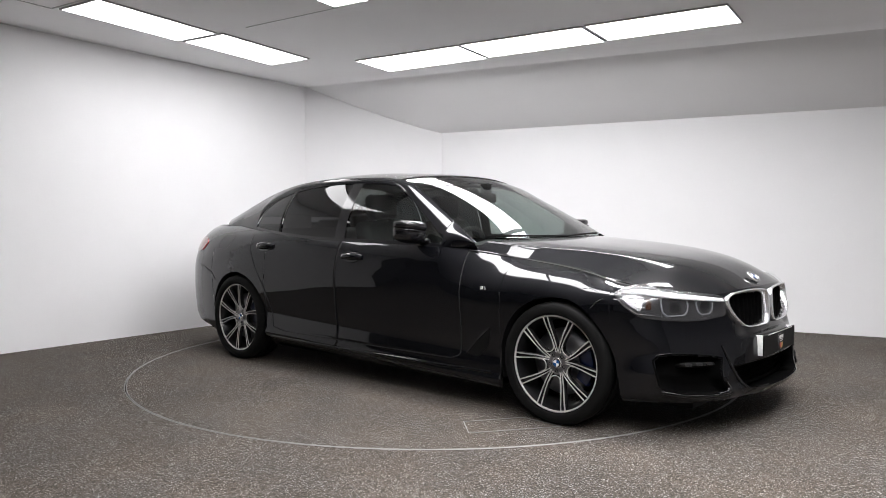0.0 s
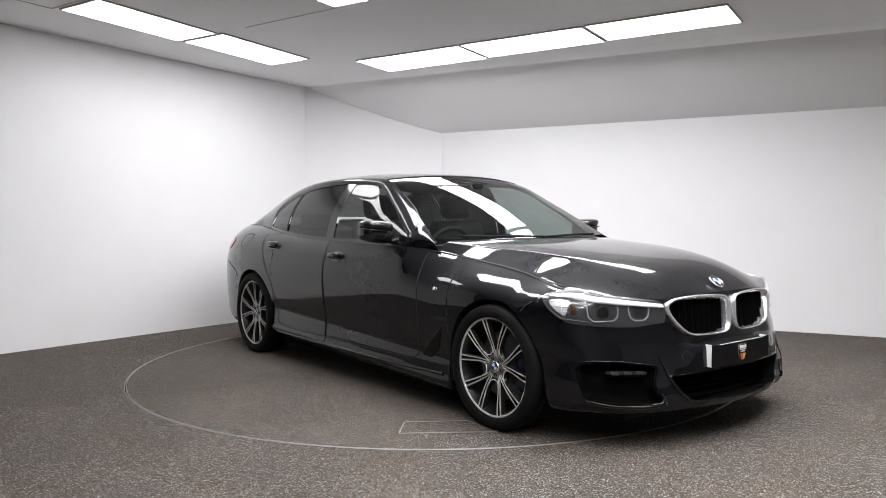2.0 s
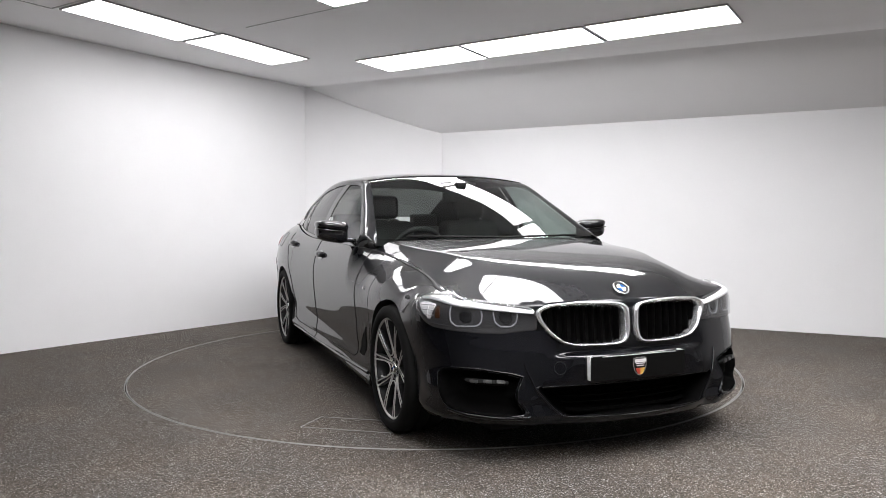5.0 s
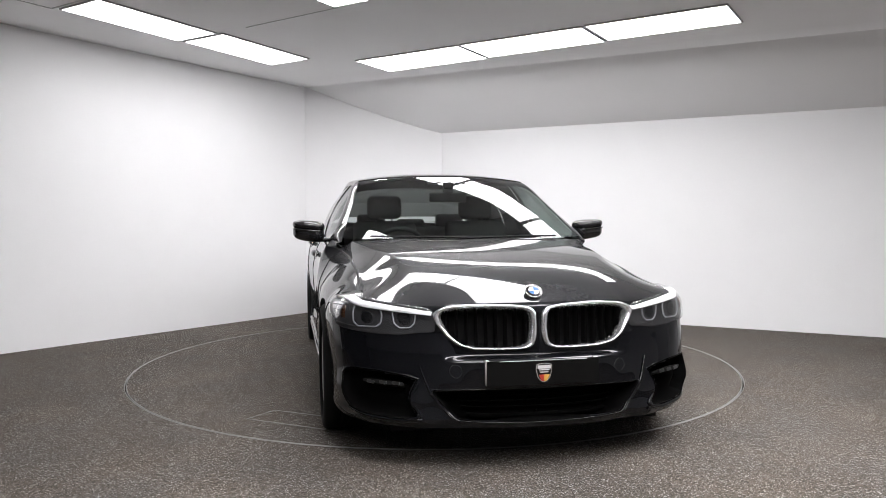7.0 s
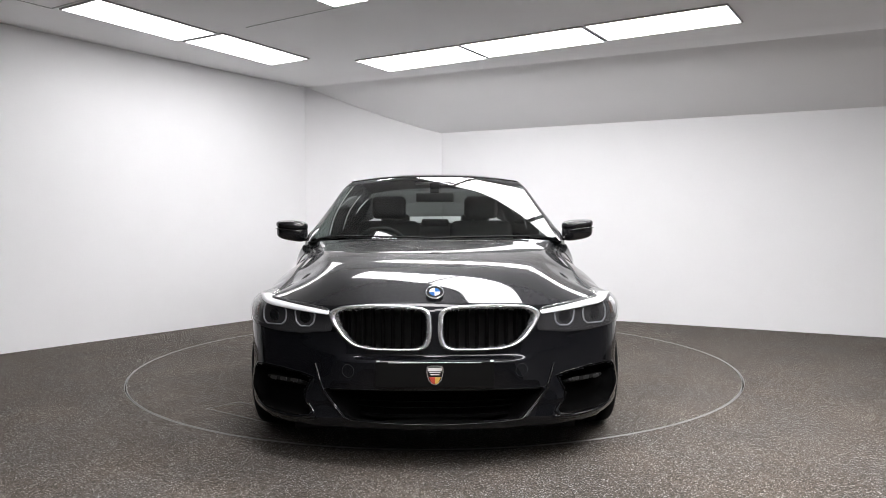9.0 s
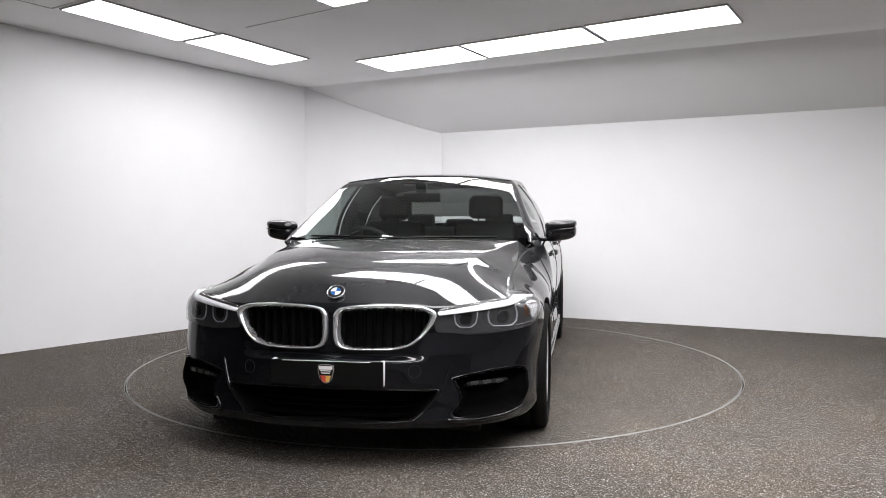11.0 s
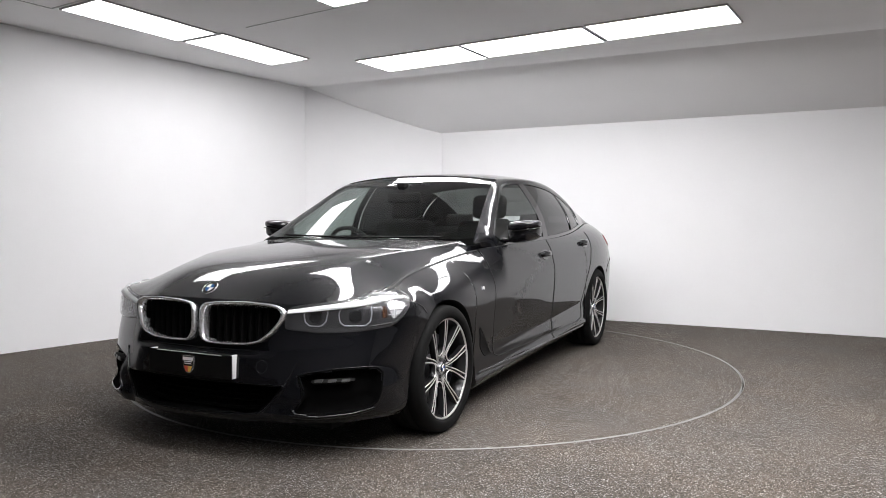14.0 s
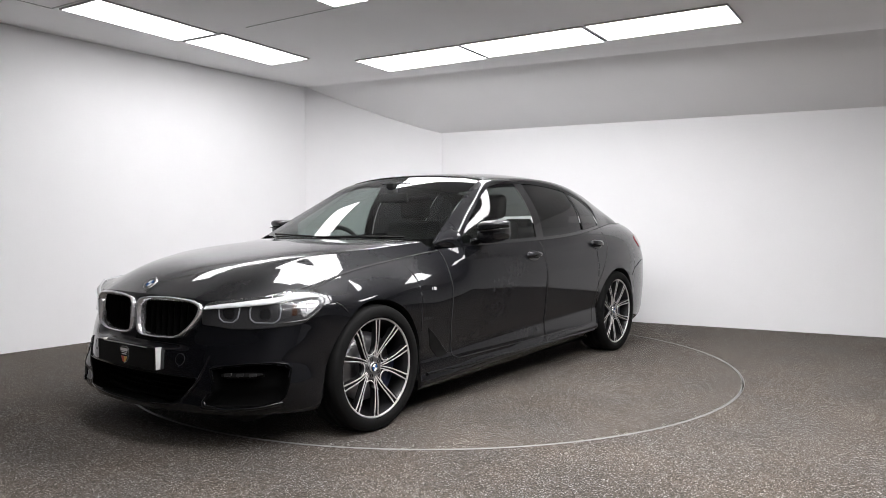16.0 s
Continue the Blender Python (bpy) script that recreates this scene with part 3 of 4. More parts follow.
both("sill_underside", grid([[(x, y, .148) for y in (.655, .86)] for x in (1.07, 0.0, -1.07)]), PLASTIC, car)



# ---- details on the shell ----
def patch(outline, profile, centre=None, fill=True):
    """A panel on the shell: rings from the outline inwards at (scale, height off the shell)."""
    c = outline.mean(0) if centre is None else np.array(centre)
    rings = []
    for k, h in profile:
        q = c + (outline - c) * k
        rings.append(off_skin(q[:, 0], q[:, 1], h))
    R = np.array(rings)
    R = np.concatenate([R, R[:, :1]], 1)
    return grid(R)


def inlay(outline, h=0.004, sink=0.002, dish=0.0, centre=None):
    ks = (1.0, .992, .975, .9, .75, .6, .45, .3, .15, 0.0)
    return patch(outline, [(k, (-sink if i == 0 else (h * .7 if i == 1 else h)) - dish * (1 - k)) for i, k in enumerate(ks)], centre)


def strip(points, width, h, n=40, lean=0.0):
    """A narrow band along a line of (s, z) points on the shell."""
    q = np.array(points, float)
    d = np.r_[0, np.cumsum(np.linalg.norm(np.diff(q, axis=0), axis=1))]
    t = np.linspace(0, d[-1], n)
    l = np.stack([np.interp(t, d, q[:, k]) for k in (0, 1)], 1)
    if len(q) > 2:
        for _ in range(2):
            l[1:-1] = (l[:-2] + 2 * l[1:-1] + l[2:]) / 4
    tg = np.gradient(l, axis=0)
    tg /= np.linalg.norm(tg, axis=1, keepdims=True)
    nn = np.stack([-tg[:, 1], tg[:, 0]], 1)
    w = width if np.isscalar(width) else np.interp(t / d[-1], np.linspace(0, 1, len(width)), width)
    w = np.broadcast_to(np.asarray(w, float).reshape(-1, 1) if not np.isscalar(w) else np.array([[w]]), (n, 1))
    cols = []
    for k, hh in ((-.5, -0.001), (-.46, h), (0, h), (.46, h), (.5, -0.001)):
        q2 = l + nn * w * k
        cols.append(off_skin(q2[:, 0], q2[:, 1], hh + lean * k * (1 if hh > 0 else 0)))
    return grid(np.stack(cols, 1))


FOGCELL = material("fog_lamp_cell", (0.009, 0.009, 0.009), 0.35)
INTAKE = material("intake_mesh", (0.002, 0.002, 0.002), 0.85, spec=0.03)
# kidney grilles
for sgn in (1, -1):
    g = new("kidney_grille")
    g.parent = car
    g["label"] = "chrome-framed kidney grille with black slats"
    m = (lambda d: d) if sgn > 0 else flip_y
    part("backing", m(patch(kid, [(1, .002), (.97, .004), (.94, -.02), (.93, -.09), (.6, -.09), (.3, -.09), (0, -.09)])), PLASTIC, g)
    ringp = patch(kid, [(1.0, -.002), (1.0, .012), (.985, .022), (.945, .025), (.905, .019), (.885, .002), (.88, -.03)])
    part("frame", m(ringp), CHROME, g, "chrome grille surround")
    ylo, yhi = kid[:, 0].min(), kid[:, 0].max()
    for k in range(9):
        s_ = ylo + (yhi - ylo) * (k + 1.0) / 10.2
        hit = []
        for a, b in zip(kid, np.roll(kid, -1, 0)):
            if (a[0] - s_) * (b[0] - s_) < 0:
                hit.append(a[1] + (b[1] - a[1]) * (s_ - a[0]) / (b[0] - a[0]))
        if len(hit) < 2:
            continue
        z0, z1 = min(hit) + .012, max(hit) - .012
        zz = np.linspace(z0, z1, 10)
        cols = [off_skin(np.full(10, s_ + o), zz, h) for o, h in ((-.010, -.045), (-.006, -.014), (.001, -.009), (.005, -.014), (.008, -.045))]
        part("slat", m(grid(np.stack(cols, 1))), INTAKE, g)

# lower intake, side vents and fog lamps
def mirror_skin(o, h):
    q = off_skin(np.abs(o[:, 0]), o[:, 1], h)
    q[:, 1] *= np.sign(o[:, 0] + 1e-9)
    return q


cc = ol.mean(0)
R = np.array([mirror_skin(cc + (ol - cc) * k, h) for k, h in ((1, -.002), (.995, .004), (.975, .002), (.965, -.10), (.6, -.10), (.4, -.10), (.2, -.10), (0, -.10))])
part("lower_grille", grid(np.concatenate([R, R[:, :1]], 1)), INTAKE, car, "black lower air intake")
lip = np.array([mirror_skin(cc + (ol - cc) * k, h) for k, h in ((1.02, -.001), (1.016, .005), (1.003, .007), (.99, .003))])
part("intake_lip", grid(np.concatenate([lip, lip[:, :1]], 1)), PAINT, car)
for k in range(6):
    z_ = .245 + .021 * k
    ym = .36 + .015 * k
    ys = np.linspace(-ym, ym, 40)
    o = np.stack([np.sign(ys) * s_at_y(np.abs(ys)), np.full(40, z_)], 1)
    rows_ = []
    for dz, h in ((-.003, -.085), (-.002, -.072), (.002, -.072), (.003, -.085)):
        o2 = o.copy()
        o2[:, 1] += dz
        rows_.append(mirror_skin(o2, h))
    part("grille_bar", grid(np.array(rows_)), INTAKE, car)
both("side_vent", patch(vent, [(1, .002), (.965, .003), (.95, -.01), (.92, -.06), (.6, -.06), (.3, -.06), (0, -.06)]), INTAKE, car, "black side air intake")
both("vent_surround", patch(vent, [(1.04, -.001), (1.03, .0004), (1.0, .0006), (.98, -.001), (.955, -.012)]), PAINT, car)
both("vent_scoop", strip([(sy(.66), .234), (sy(.60), .238), (sy(.583), .255), (sy(.592), .292)], [.006, .012, .018, .006], .008, 40), PAINT, car)
both("bumper_fin", strip([(sy(.556), .468), (sy(.540), .41), (sy(.522), .36), (sy(.485), .29), (sy(.445), .236)], [.004, .010, .012, .012, .006], .006), PAINT, car)
both("vent_blade", strip([(sy(.58), .231), (sy(.70), .224), (sy(.83), .232), (sx(2.03), .25)], .014, .008), PAINT, car)
FOG = closed([(sy(.63), .392), (sy(.78), .399), (sy(.81), .396), (sy(.81), .386), (sy(.78), .381), (sy(.63), .376)], 60)
both("fog_lamp", inlay(FOG, .0, .08), PLASTIC, car, "slim fog lamp with clear lens")
for k in range(3):
    a = sy(.645 + .055 * k)
    both("fog_lamp_cell", inlay(closed([(a, .392), (a + .04, .395), (a + .04, .380), (a, .378)], 24), .003), FOGCELL, car)
both("tow_cover", patch(closed([(sy(.40) + .03 * math.cos(t), .445 + .03 * math.sin(t)) for t in np.linspace(0, 2 * math.pi, 24, endpoint=False)], 48), [(1, -.001), (.98, .0012), (.94, .0012), (.92, -.001)]), GAP, car)

# headlights
LEAN = -0.022
LAMP = [(sy(.478), .705), (sy(.50), .720), (sy(.65), .737), (sy(.80), .757), (sx(2.06), .768), (sx(1.99), .769), (sx(1.94), .761), (sx(1.89), .741), (sx(1.872), .732), (sx(1.89), .718), (sx(1.94), .678), (sx(1.99), .640), (sx(2.03), .620), (sy(.82), .606), (sy(.72), .597), (sy(.62), .596), (sy(.55), .606), (sy(.475), .612), (sy(.468), .66)]
lamp = closed(LAMP, 140)
for sgn in (1, -1):
    m = (lambda d: d) if sgn > 0 else flip_y
    h = new("headlight")
    h.parent = car
    h["label"] = "swept headlight with white brow and twin rings"
    part("bezel", m(inlay(lamp, .004)), LAMPDARK, h)
    part("light_guide", m(strip([(sy(.485), .697), (sy(.60), .711), (sy(.75), .730), (sy(.84), .740), (sx(2.05), .747), (sx(1.98), .748), (sx(1.92), .740)], [.022, .030, .035, .038, .034, .024, .008], .010, 60, LEAN)), LAMPWHITE, h, "white daytime light guide")
    part("light_guide", m(strip([(sx(1.90), .712), (sx(1.95), .674), (sx(2.01), .638), (sy(.82), .625)], [.004, .010, .010, .004], .006)), LAMPDARK, h)
    part("reflector", m(inlay(closed([(sx(2.05), .722), (sx(1.97), .728), (sx(1.925), .720), (sx(1.965), .685), (sx(2.03), .65)], 40), .005)), REFLECT, h)
    part("reflector", m(inlay(closed([(sx(2.075), .715), (sx(2.055), .715), (sx(2.055), .66), (sx(2.08), .66)], 30), .006)), AMBER, h, "amber side reflector")
    for y0, y1 in ((.555, .655), (.70, .83)):
        a, b = sy(y0), sy(y1)
        w = b - a
        loop = [(a + .01, .700 + (y1 - .6) * .05), (a, .685), (a + .008, .648), (a + .03, .630), (b - .03, .628), (b - .006, .648), (b, .69), (b - .006, .712 + (y1 - .6) * .06)]
        part("ring", m(strip(loop, .0065, .008, 60)), RINGGREY, h, "frosted U-shaped light ring")
        part("projector", m(inlay(closed([(a + w * .5 + .032 * math.cos(t), .672 + .030 * math.sin(t)) for t in np.linspace(0, 2 * math.pi, 20, endpoint=False)], 40), .006)), BLACK, h, "round projector lens")
    for xa, za, xb, zb, wd in ((2.045, .716, 1.945, .714, .005), (2.045, .694, 1.96, .694, .004), (2.05, .672, 1.985, .672, .004), (2.005, .726, 2.015, .655, .005)):
        part("reflector_rib", m(strip([(sx(xa), za), (sx(xb), zb)], wd, .0075, 10, .002)), REFLECT, h, "bright faceted reflector rib")
    part("lens", m(inlay(lamp, .014, 0.0)), LENS, h, "clear polycarbonate cover")

# seams between panels
for pts in (
    [(sx(1.815), .708), (sx(1.77), .690), (sx(1.73), .655)],
    [(sx(FWD_SEAM), .925), (sx(FWD_SEAM + .02), .75), (sx(FWD_SEAM + .03), .45), (sx(FWD_SEAM + .01), .30), (sx(FWD_SEAM - .06), .275)],
    [(sx(FWD_SEAM - .06), .275), (sx(0), .272), (sx(-.9), .278), (sx(-1.02), .30)],
    [(sx(MID_SEAM), .955), (sx(MID_SEAM - .01), .75), (sx(MID_SEAM - .02), .5), (sx(MID_SEAM - .02), .275)],
    [(sx(-1.36), .995), (sx(-1.33), .90), (sx(-1.25), .78), (sx(-1.13), .60), (sx(-1.06), .45), (sx(-1.03), .30)],
    [(sx(-1.80), .62), (sx(-1.86), .68), (sx(-2.0), .72), (sx(-2.1), .74)],
    [(sx(x_), float(TOP(sx(x_))) - .006) for x_ in (2.07, 2.0, 1.95, 1.88, 1.8, 1.6, 1.4, 1.2, 1.0, .86, .80)],
):
    both("panel_gap", strip(pts, .0050, .0028, 60), GAP, car, "narrow dark panel gap")

part("fuel_flap_gap", flip_y(strip([(sx(-1.60), .985), (sx(-1.72), .99), (sx(-1.775), .97), (sx(-1.79), .90), (sx(-1.76), .875), (sx(-1.66), .872), (sx(-1.62), .90), (sx(-1.60), .985)], .005, .0018, 80)), GAP, car, "outline of the fuel flap")

# wing vents, side badges, door handles
both("wing_vent", inlay(closed([(sx(1.055), .492), (sx(1.03), .485), (sx(.86), .325), (sx(.855), .313), (sx(.95), .305), (sx(1.03), .38)], 60), .003), PLASTIC, car, "black air vent behind the wheel")
both("wing_vent_blade", strip([(sx(1.05), .492), (sx(.95), .41), (sx(.856), .318)], .006, .005), PAINT, car)
for dx, c in ((0, DISC), (.010, DARKALLOY), (.026, SATIN)):
    both("side_badge", strip([(sx(1.012 - dx), .708), (sx(1.006 - dx), .725)], .006 if dx < .02 else .018, .003, 6), c, car)
for hx, hz, sl in ((-.15, .857, .0), (-1.14, .905, .0)):
    cup = closed([(sx(hx) + .085 * math.cos(t), hz + .036 * math.sin(t)) for t in np.linspace(0, 2 * math.pi, 24, endpoint=False)], 48)
    for sgn in (1, -1):
        m = (lambda d: d) if sgn > 0 else flip_y
        hd = part("door_handle", m(inlay(cup, .003)), BLACK, car, "body-coloured pull handle over a dark recess")
        t = np.linspace(0, 1, 16)
        arc = .010 + .026 * np.sin(math.pi * np.clip(t * 1.0, 0, 1)) ** .5
        ln = sx(hx) - .10 + .20 * t
        cols = [off_skin(ln, np.full(16, hz + .004 + o), arc + hh) for o, hh in ((-.019, -.012), (-.016, 0), (0, .004), (.014, 0), (.017, -.012))]
        part("grip", m(grid(np.stack(cols, 1))), PAINT, hd)
both("sill_blade", strip([(sx(1.06), .228), (sx(.5), .222), (sx(-.5), .222), (sx(-1.05), .228)], .018, .008, 60), PAINT, car)

# tail lamps and boot edge
both("tail_lamp", inlay(closed([(sx(-2.03), .925), (sx(-2.10), .955), (sx(-2.25), .965), (sx(-2.38), .955), (sx(-2.38), .86), (sx(-2.2), .84), (sx(-2.09), .86)], 60), .006), RED, car, "red tail lamp wrapping the corner")

# number plate, badge shield and round emblem
def flat_plate(name, poly, x, thick, mat, parent, label=""):
    n = len(poly)
    vs = [(x, y, z) for y, z in poly] + [(x - thick, y, z) for y, z in poly]
    fs = [tuple(range(n)), tuple(range(n, 2 * n))[::-1]] + [(i, n + i, n + (i + 1) % n, (i + 1) % n) for i in range(n)]
    return part(name, (vs, fs), mat, parent, label, smooth=False)


PX = 2.372
plate = flat_plate("number_plate", [(-.262, .384), (.262, .384), (.262, .494), (-.262, .494)], PX, .008, PLATEBLACK, car, "blank matt black plate with white edges")
flat_plate("plate_edge", [(-.205, .4905), (.205, .4905), (.205, .494), (-.205, .494)], PX + .003, .002, PLATEWHITE, plate)
for sg in (1, -1):
    a, b = sorted((sg * .262, sg * .247))
    part("plate_bracket", box(PX - .045, PX - .0085, a, b, .384, .494, .002), PLATEWHITE, plate, "white bracket end")
part("plate_holder", box(2.30, PX - .010, -.225, .225, .392, .486, .004), PLASTIC, plate)
SH = [(-.036, .474), (-.02, .479), (.02, .479), (.036, .474), (.038, .45), (.030, .415), (.015, .398), (0, .392), (-.015, .398), (-.030, .415), (-.038, .45)]
shd = flat_plate("shield_badge", SH, PX + .004, .004, CHROME, plate, "shield-shaped dealer badge with red and gold foot")
flat_plate("shield_field", [(y * .88, .436 + (z - .436) * .9) for y, z in SH], PX + .006, .002, PLATEBLACK, shd)
flat_plate("shield_band", [(-.031, .455), (.031, .455), (.031, .470), (-.031, .470)], PX + .008, .002, EMWHITE, shd)
for z_, w_ in ((.4495, .024), (.4395, .020)):
    flat_plate("shield_bar", [(-w_, z_ - .002), (w_, z_ - .002), (w_, z_ + .002), (-w_, z_ + .002)], PX + .008, .002, EMWHITE, shd)
flat_plate("shield_foot", [(-.026, .428), (0, .428), (0, .398), (-.014, .402)], PX + .008, .002, EMRED, shd)
flat_plate("shield_foot", [(0, .428), (.026, .428), (.014, .402), (0, .398)], PX + .008, .002, EMGOLD, shd)


def emblem(r, parent, m, name="round_emblem"):
    e = part(name, lathe_z([(0, .002), (r * .96, .002), (r, .0045), (r * .93, .006), (r * .62, .005), (0, .005)], 40), BLACK, parent, "round emblem with blue and white quarters")
    e.matrix_basis = m
    n = 10
    for q in range(4):
        a0 = q * math.pi / 2
        pts = [(0, 0)] + [(r * .6 * math.cos(a0 + math.pi / 2 * i / n), r * .6 * math.sin(a0 + math.pi / 2 * i / n)) for i in range(n + 1)]
        part("quarter", ([(x, y, .0062) for x, y in pts], [tuple(range(len(pts)))]), EMBLUE if q % 2 == 0 else EMWHITE, e, smooth=False)
    part("bezel", lathe_z([(r * .94, .005), (r * .97, .0075), (r * 1.0, .006), (r * 1.01, .0)], 40), CHROME, e)
    return e


def lathe_z(profile, n=40):
    return grid([[(r * math.cos(2 * math.pi * i / n), r * math.sin(2 * math.pi * i / n), h) for r, h in profile] for i in range(n + 1)], True)


emblem(.041, car, pose(2.222, 0, .786, 0, 40, 0) @ pose(0, 0, 0, 0, 0, 90))

# wipers at the foot of the screen
for y0, y1, t0, t1 in ((-.62, .02, .018, .012), (.0, .60, .014, .010)):
    pts = []
    for k in np.linspace(0, 1, 14):
        y, t = y0 + (y1 - y0) * k, t0 + (t1 - t0) * k + .012 * math.sin(math.pi * k)
        row = np.array(ws[0]) + (np.array(ws[-1]) - np.array(ws[0])) * t
        q = np.array([np.interp(y, row[:, 1], row[:, c]) for c in range(3)]) + np.array([.006, 0, .010])
        pts.append([q + np.array([math.cos(a) * .005, 0, math.sin(a) * .006]) for a in np.linspace(0, 2 * math.pi, 9)])
    part("wiper", grid(pts), PLASTIC, car, "black wiper blade")

# door mirrors
def door_mirror(sg):
    mr = new("door_mirror")
    mr.parent = car
    mr["label"] = "gloss black door mirror"
    def blob(cx, cy, cz, ax, ay, az, p, z_cut=None, back=.5):
        P = []
        for i in range(17):
            th = -math.pi / 2 + math.pi * i / 16
            row = []
            for k in range(33):
                ph = 2 * math.pi * k / 32
                c, s_ = math.cos(th), math.sin(th)
                f = lambda v: math.copysign(abs(v) ** p, v)
                x, y, z = f(c) * f(math.cos(ph)), f(c) * f(math.sin(ph)), f(s_)
                x = x * (back if x < 0 else 1.0)
                z *= 1 - .22 * (y * .5 + .5)
                row.append((cx + ax * x, sg * (cy + ay * y), cz + az * z + .01 * y))
            P.append(row)
        return grid(P, sg < 0)
    part("housing", blob(.44, .985, 1.026, .10, .104, .064, .62), BLACK, mr)
    part("cap", blob(.446, .985, 1.075, .105, .106, .040, .66), BLACK, mr, "gloss black mirror cap")
    part("indicator", blob(.475, 1.00, 1.046, .082, .092, .004, .7), PLASTIC, mr)
    part("arm", box(.40, .50, min(sg * .83, sg * .93), max(sg * .83, sg * .93), .968, .995, .008), BLACK, mr)


for sg in (1, -1):
    door_mirror(sg)

# wheel arch linings
for hx in (HUB, -HUB):
    s_ = sx(hx)
    prof = []
    for a in np.linspace(-.35, math.pi + .35, 40):
        x, z = hx + ARCH * math.cos(a), HZ + ARCH * math.sin(a)
        y = float(surface(sx(x), max(z, .2))[1])
        prof.append([(x, y - .001, z), (hx + (ARCH - .006) * math.cos(a), y - .02, HZ + (ARCH - .006) * math.sin(a)), (hx + ARCH * 1.01 * math.cos(a), y - .05, HZ + ARCH * 1.01 * math.sin(a)), (hx + ARCH * 1.01 * math.cos(a), .60, HZ + ARCH * 1.01 * math.sin(a)), (hx, .58, HZ)])
    both("arch_liner", grid(prof), PLASTIC, car, "black wheel arch lining")


# ---- wheels ----
def spoke_mesh(a, sg):
    """One branch of a twin spoke: two thin machined ridges, and the dark web under them."""
    rs = np.linspace(.052, .256, 26)
    k = (.256 - rs) / (.256 - .052)
    th = np.radians(a + sg * (18.5 - 12.0 * k ** 1.6))
    hw = .0180 - .0095 * k ** .8
    y = .101 - .030 * k ** 1.5
    tang = np.stack([-np.sin(th), np.zeros_like(th), np.cos(th)], 1)
    c = np.stack([rs * np.cos(th), y, rs * np.sin(th)], 1)
    up = np.array([0, 1.0, 0])

    def band_(o0, o1, top, low):
        cols = [c + tang * o0[:, None] + up * low, c + tang * o0[:, None] + up * (top - .0008), c + tang * (o0 + .0006)[:, None] + up * top, c + tang * (o1 - .0006)[:, None] + up * top, c + tang * o1[:, None] + up * (top - .0008), c + tang * o1[:, None] + up * low]
        return grid(np.stack(cols, 1))
    e = .0076 - .0016 * k
    ridges = join(band_(-hw, -hw + e, 0.0, -.003), band_(hw - e, hw, 0.0, -.003))
    web = join(band_(-hw + .0003, -hw + e - .0003, -.002, -.035), band_(hw - e + .0003, hw - .0003, -.002, -.035), band_(-hw + e, hw - e, -.020, -.035))
    return ridges, web


def face_ring(r0, r1, y, n=72, drop=.004):
    return lathe([(r0, y - .02), (r0, y), (r1, y), (r1, y - drop)], n)


wheel_kit = []
tyre = [(.262, -.115), (.285, -.122), (.315, -.120), (.328, -.108), (TYRE_R, -.085), (TYRE_R, -.031), (TYRE_R - .006, -.029), (TYRE_R - .006, -.022), (TYRE_R, -.020), (TYRE_R, .03), (TYRE_R - .006, .032), (TYRE_R - .006, .039), (TYRE_R, .041), (TYRE_R, .082), (.329, .104), (.322, .112), (.300, .119), (.280, .119), (.270, .113), (.266, .104)]
wheel_kit.append(("tyre", lathe(tyre, 80), RUBBER, "low-profile black rubber tyre"))
wheel_kit.append(("barrel", lathe([(.243, -.10), (.236, .03), (.244, .075), (.258, .100)], 64), DARKALLOY, "dark grey inner rim"))
wheel_kit.append(("rim_lip", lathe([(.254, .080), (.256, .100), (.258, .102), (.2625, .104), (.2645, .103), (.2685, .097)], 80), SATIN, "machined bright rim edge"))
for k_ in range(5):
    for sg_ in (1, -1):
        r_, w_ = spoke_mesh(90 + 72 * k_, sg_)
        wheel_kit.append(("spoke", r_, SATIN, "machined twin spoke with dark sides"))
        wheel_kit.append(("spoke_web", w_, DARKALLOY, ""))


def bridge_mesh(a, h0, h1, e, sides=True):
    """The rounded inner end of the opening between two arms."""
    al = np.radians(np.linspace(-100, 100, 21))
    rows = []
    for t in al:
        row = []
        for d, h in ((-e / 2, h0), (-e / 2, h1), (e / 2, h1), (e / 2, h0)):
            rad = .100 - (.028 + d) * math.cos(t)
            lat = (.034 + d) * math.sin(t)
            y = .101 - .030 * min(1, (.256 - rad) / .204) ** 1.5
            ca, sa = math.cos(a), math.sin(a)
            row.append((rad * ca - lat * sa, y + h, rad * sa + lat * ca))
        rows.append(row)
    return grid(rows)


for k_ in range(5):
    a_ = math.radians(90 + 36 + 72 * k_)
    wheel_kit.append(("spoke_bridge", bridge_mesh(a_, -.003, .0005, .006), SATIN, "machined curved edge"))
    wheel_kit.append(("spoke_bridge_web", bridge_mesh(a_, -.035, -.002, .007), DARKALLOY, ""))
wheel_kit.append(("hub", lathe([(.0, .066), (.030, .067), (.036, .069), (.058, .0705), (.066, .069), (.070, .040), (.071, .0)], 48), DISC, "grey alloy hub centre"))
for k_ in range(5):
    a_ = math.radians(90 + 36 + 72 * k_)
    b_ = lathe([(0, .066), (.007, .066), (.009, .072), (.010, .060)], 12)
    wheel_kit.append(("wheel_bolt", ([(x + .046 * math.cos(a_), y + .002, z + .046 * math.sin(a_)) for x, y, z in b_[0]], b_[1]), GAP, ""))
wheel_kit.append(("hub_cap", lathe([(0, .080), (.016, .080), (.026, .078), (.029, .074), (.030, .066)], 32), BLACK, "round emblem cap"))
wheel_kit.append(("hub_cap_ring", lathe([(.0245, .0795), (.027, .0803), (.0295, .077), (.0305, .070)], 32), CHROME, ""))
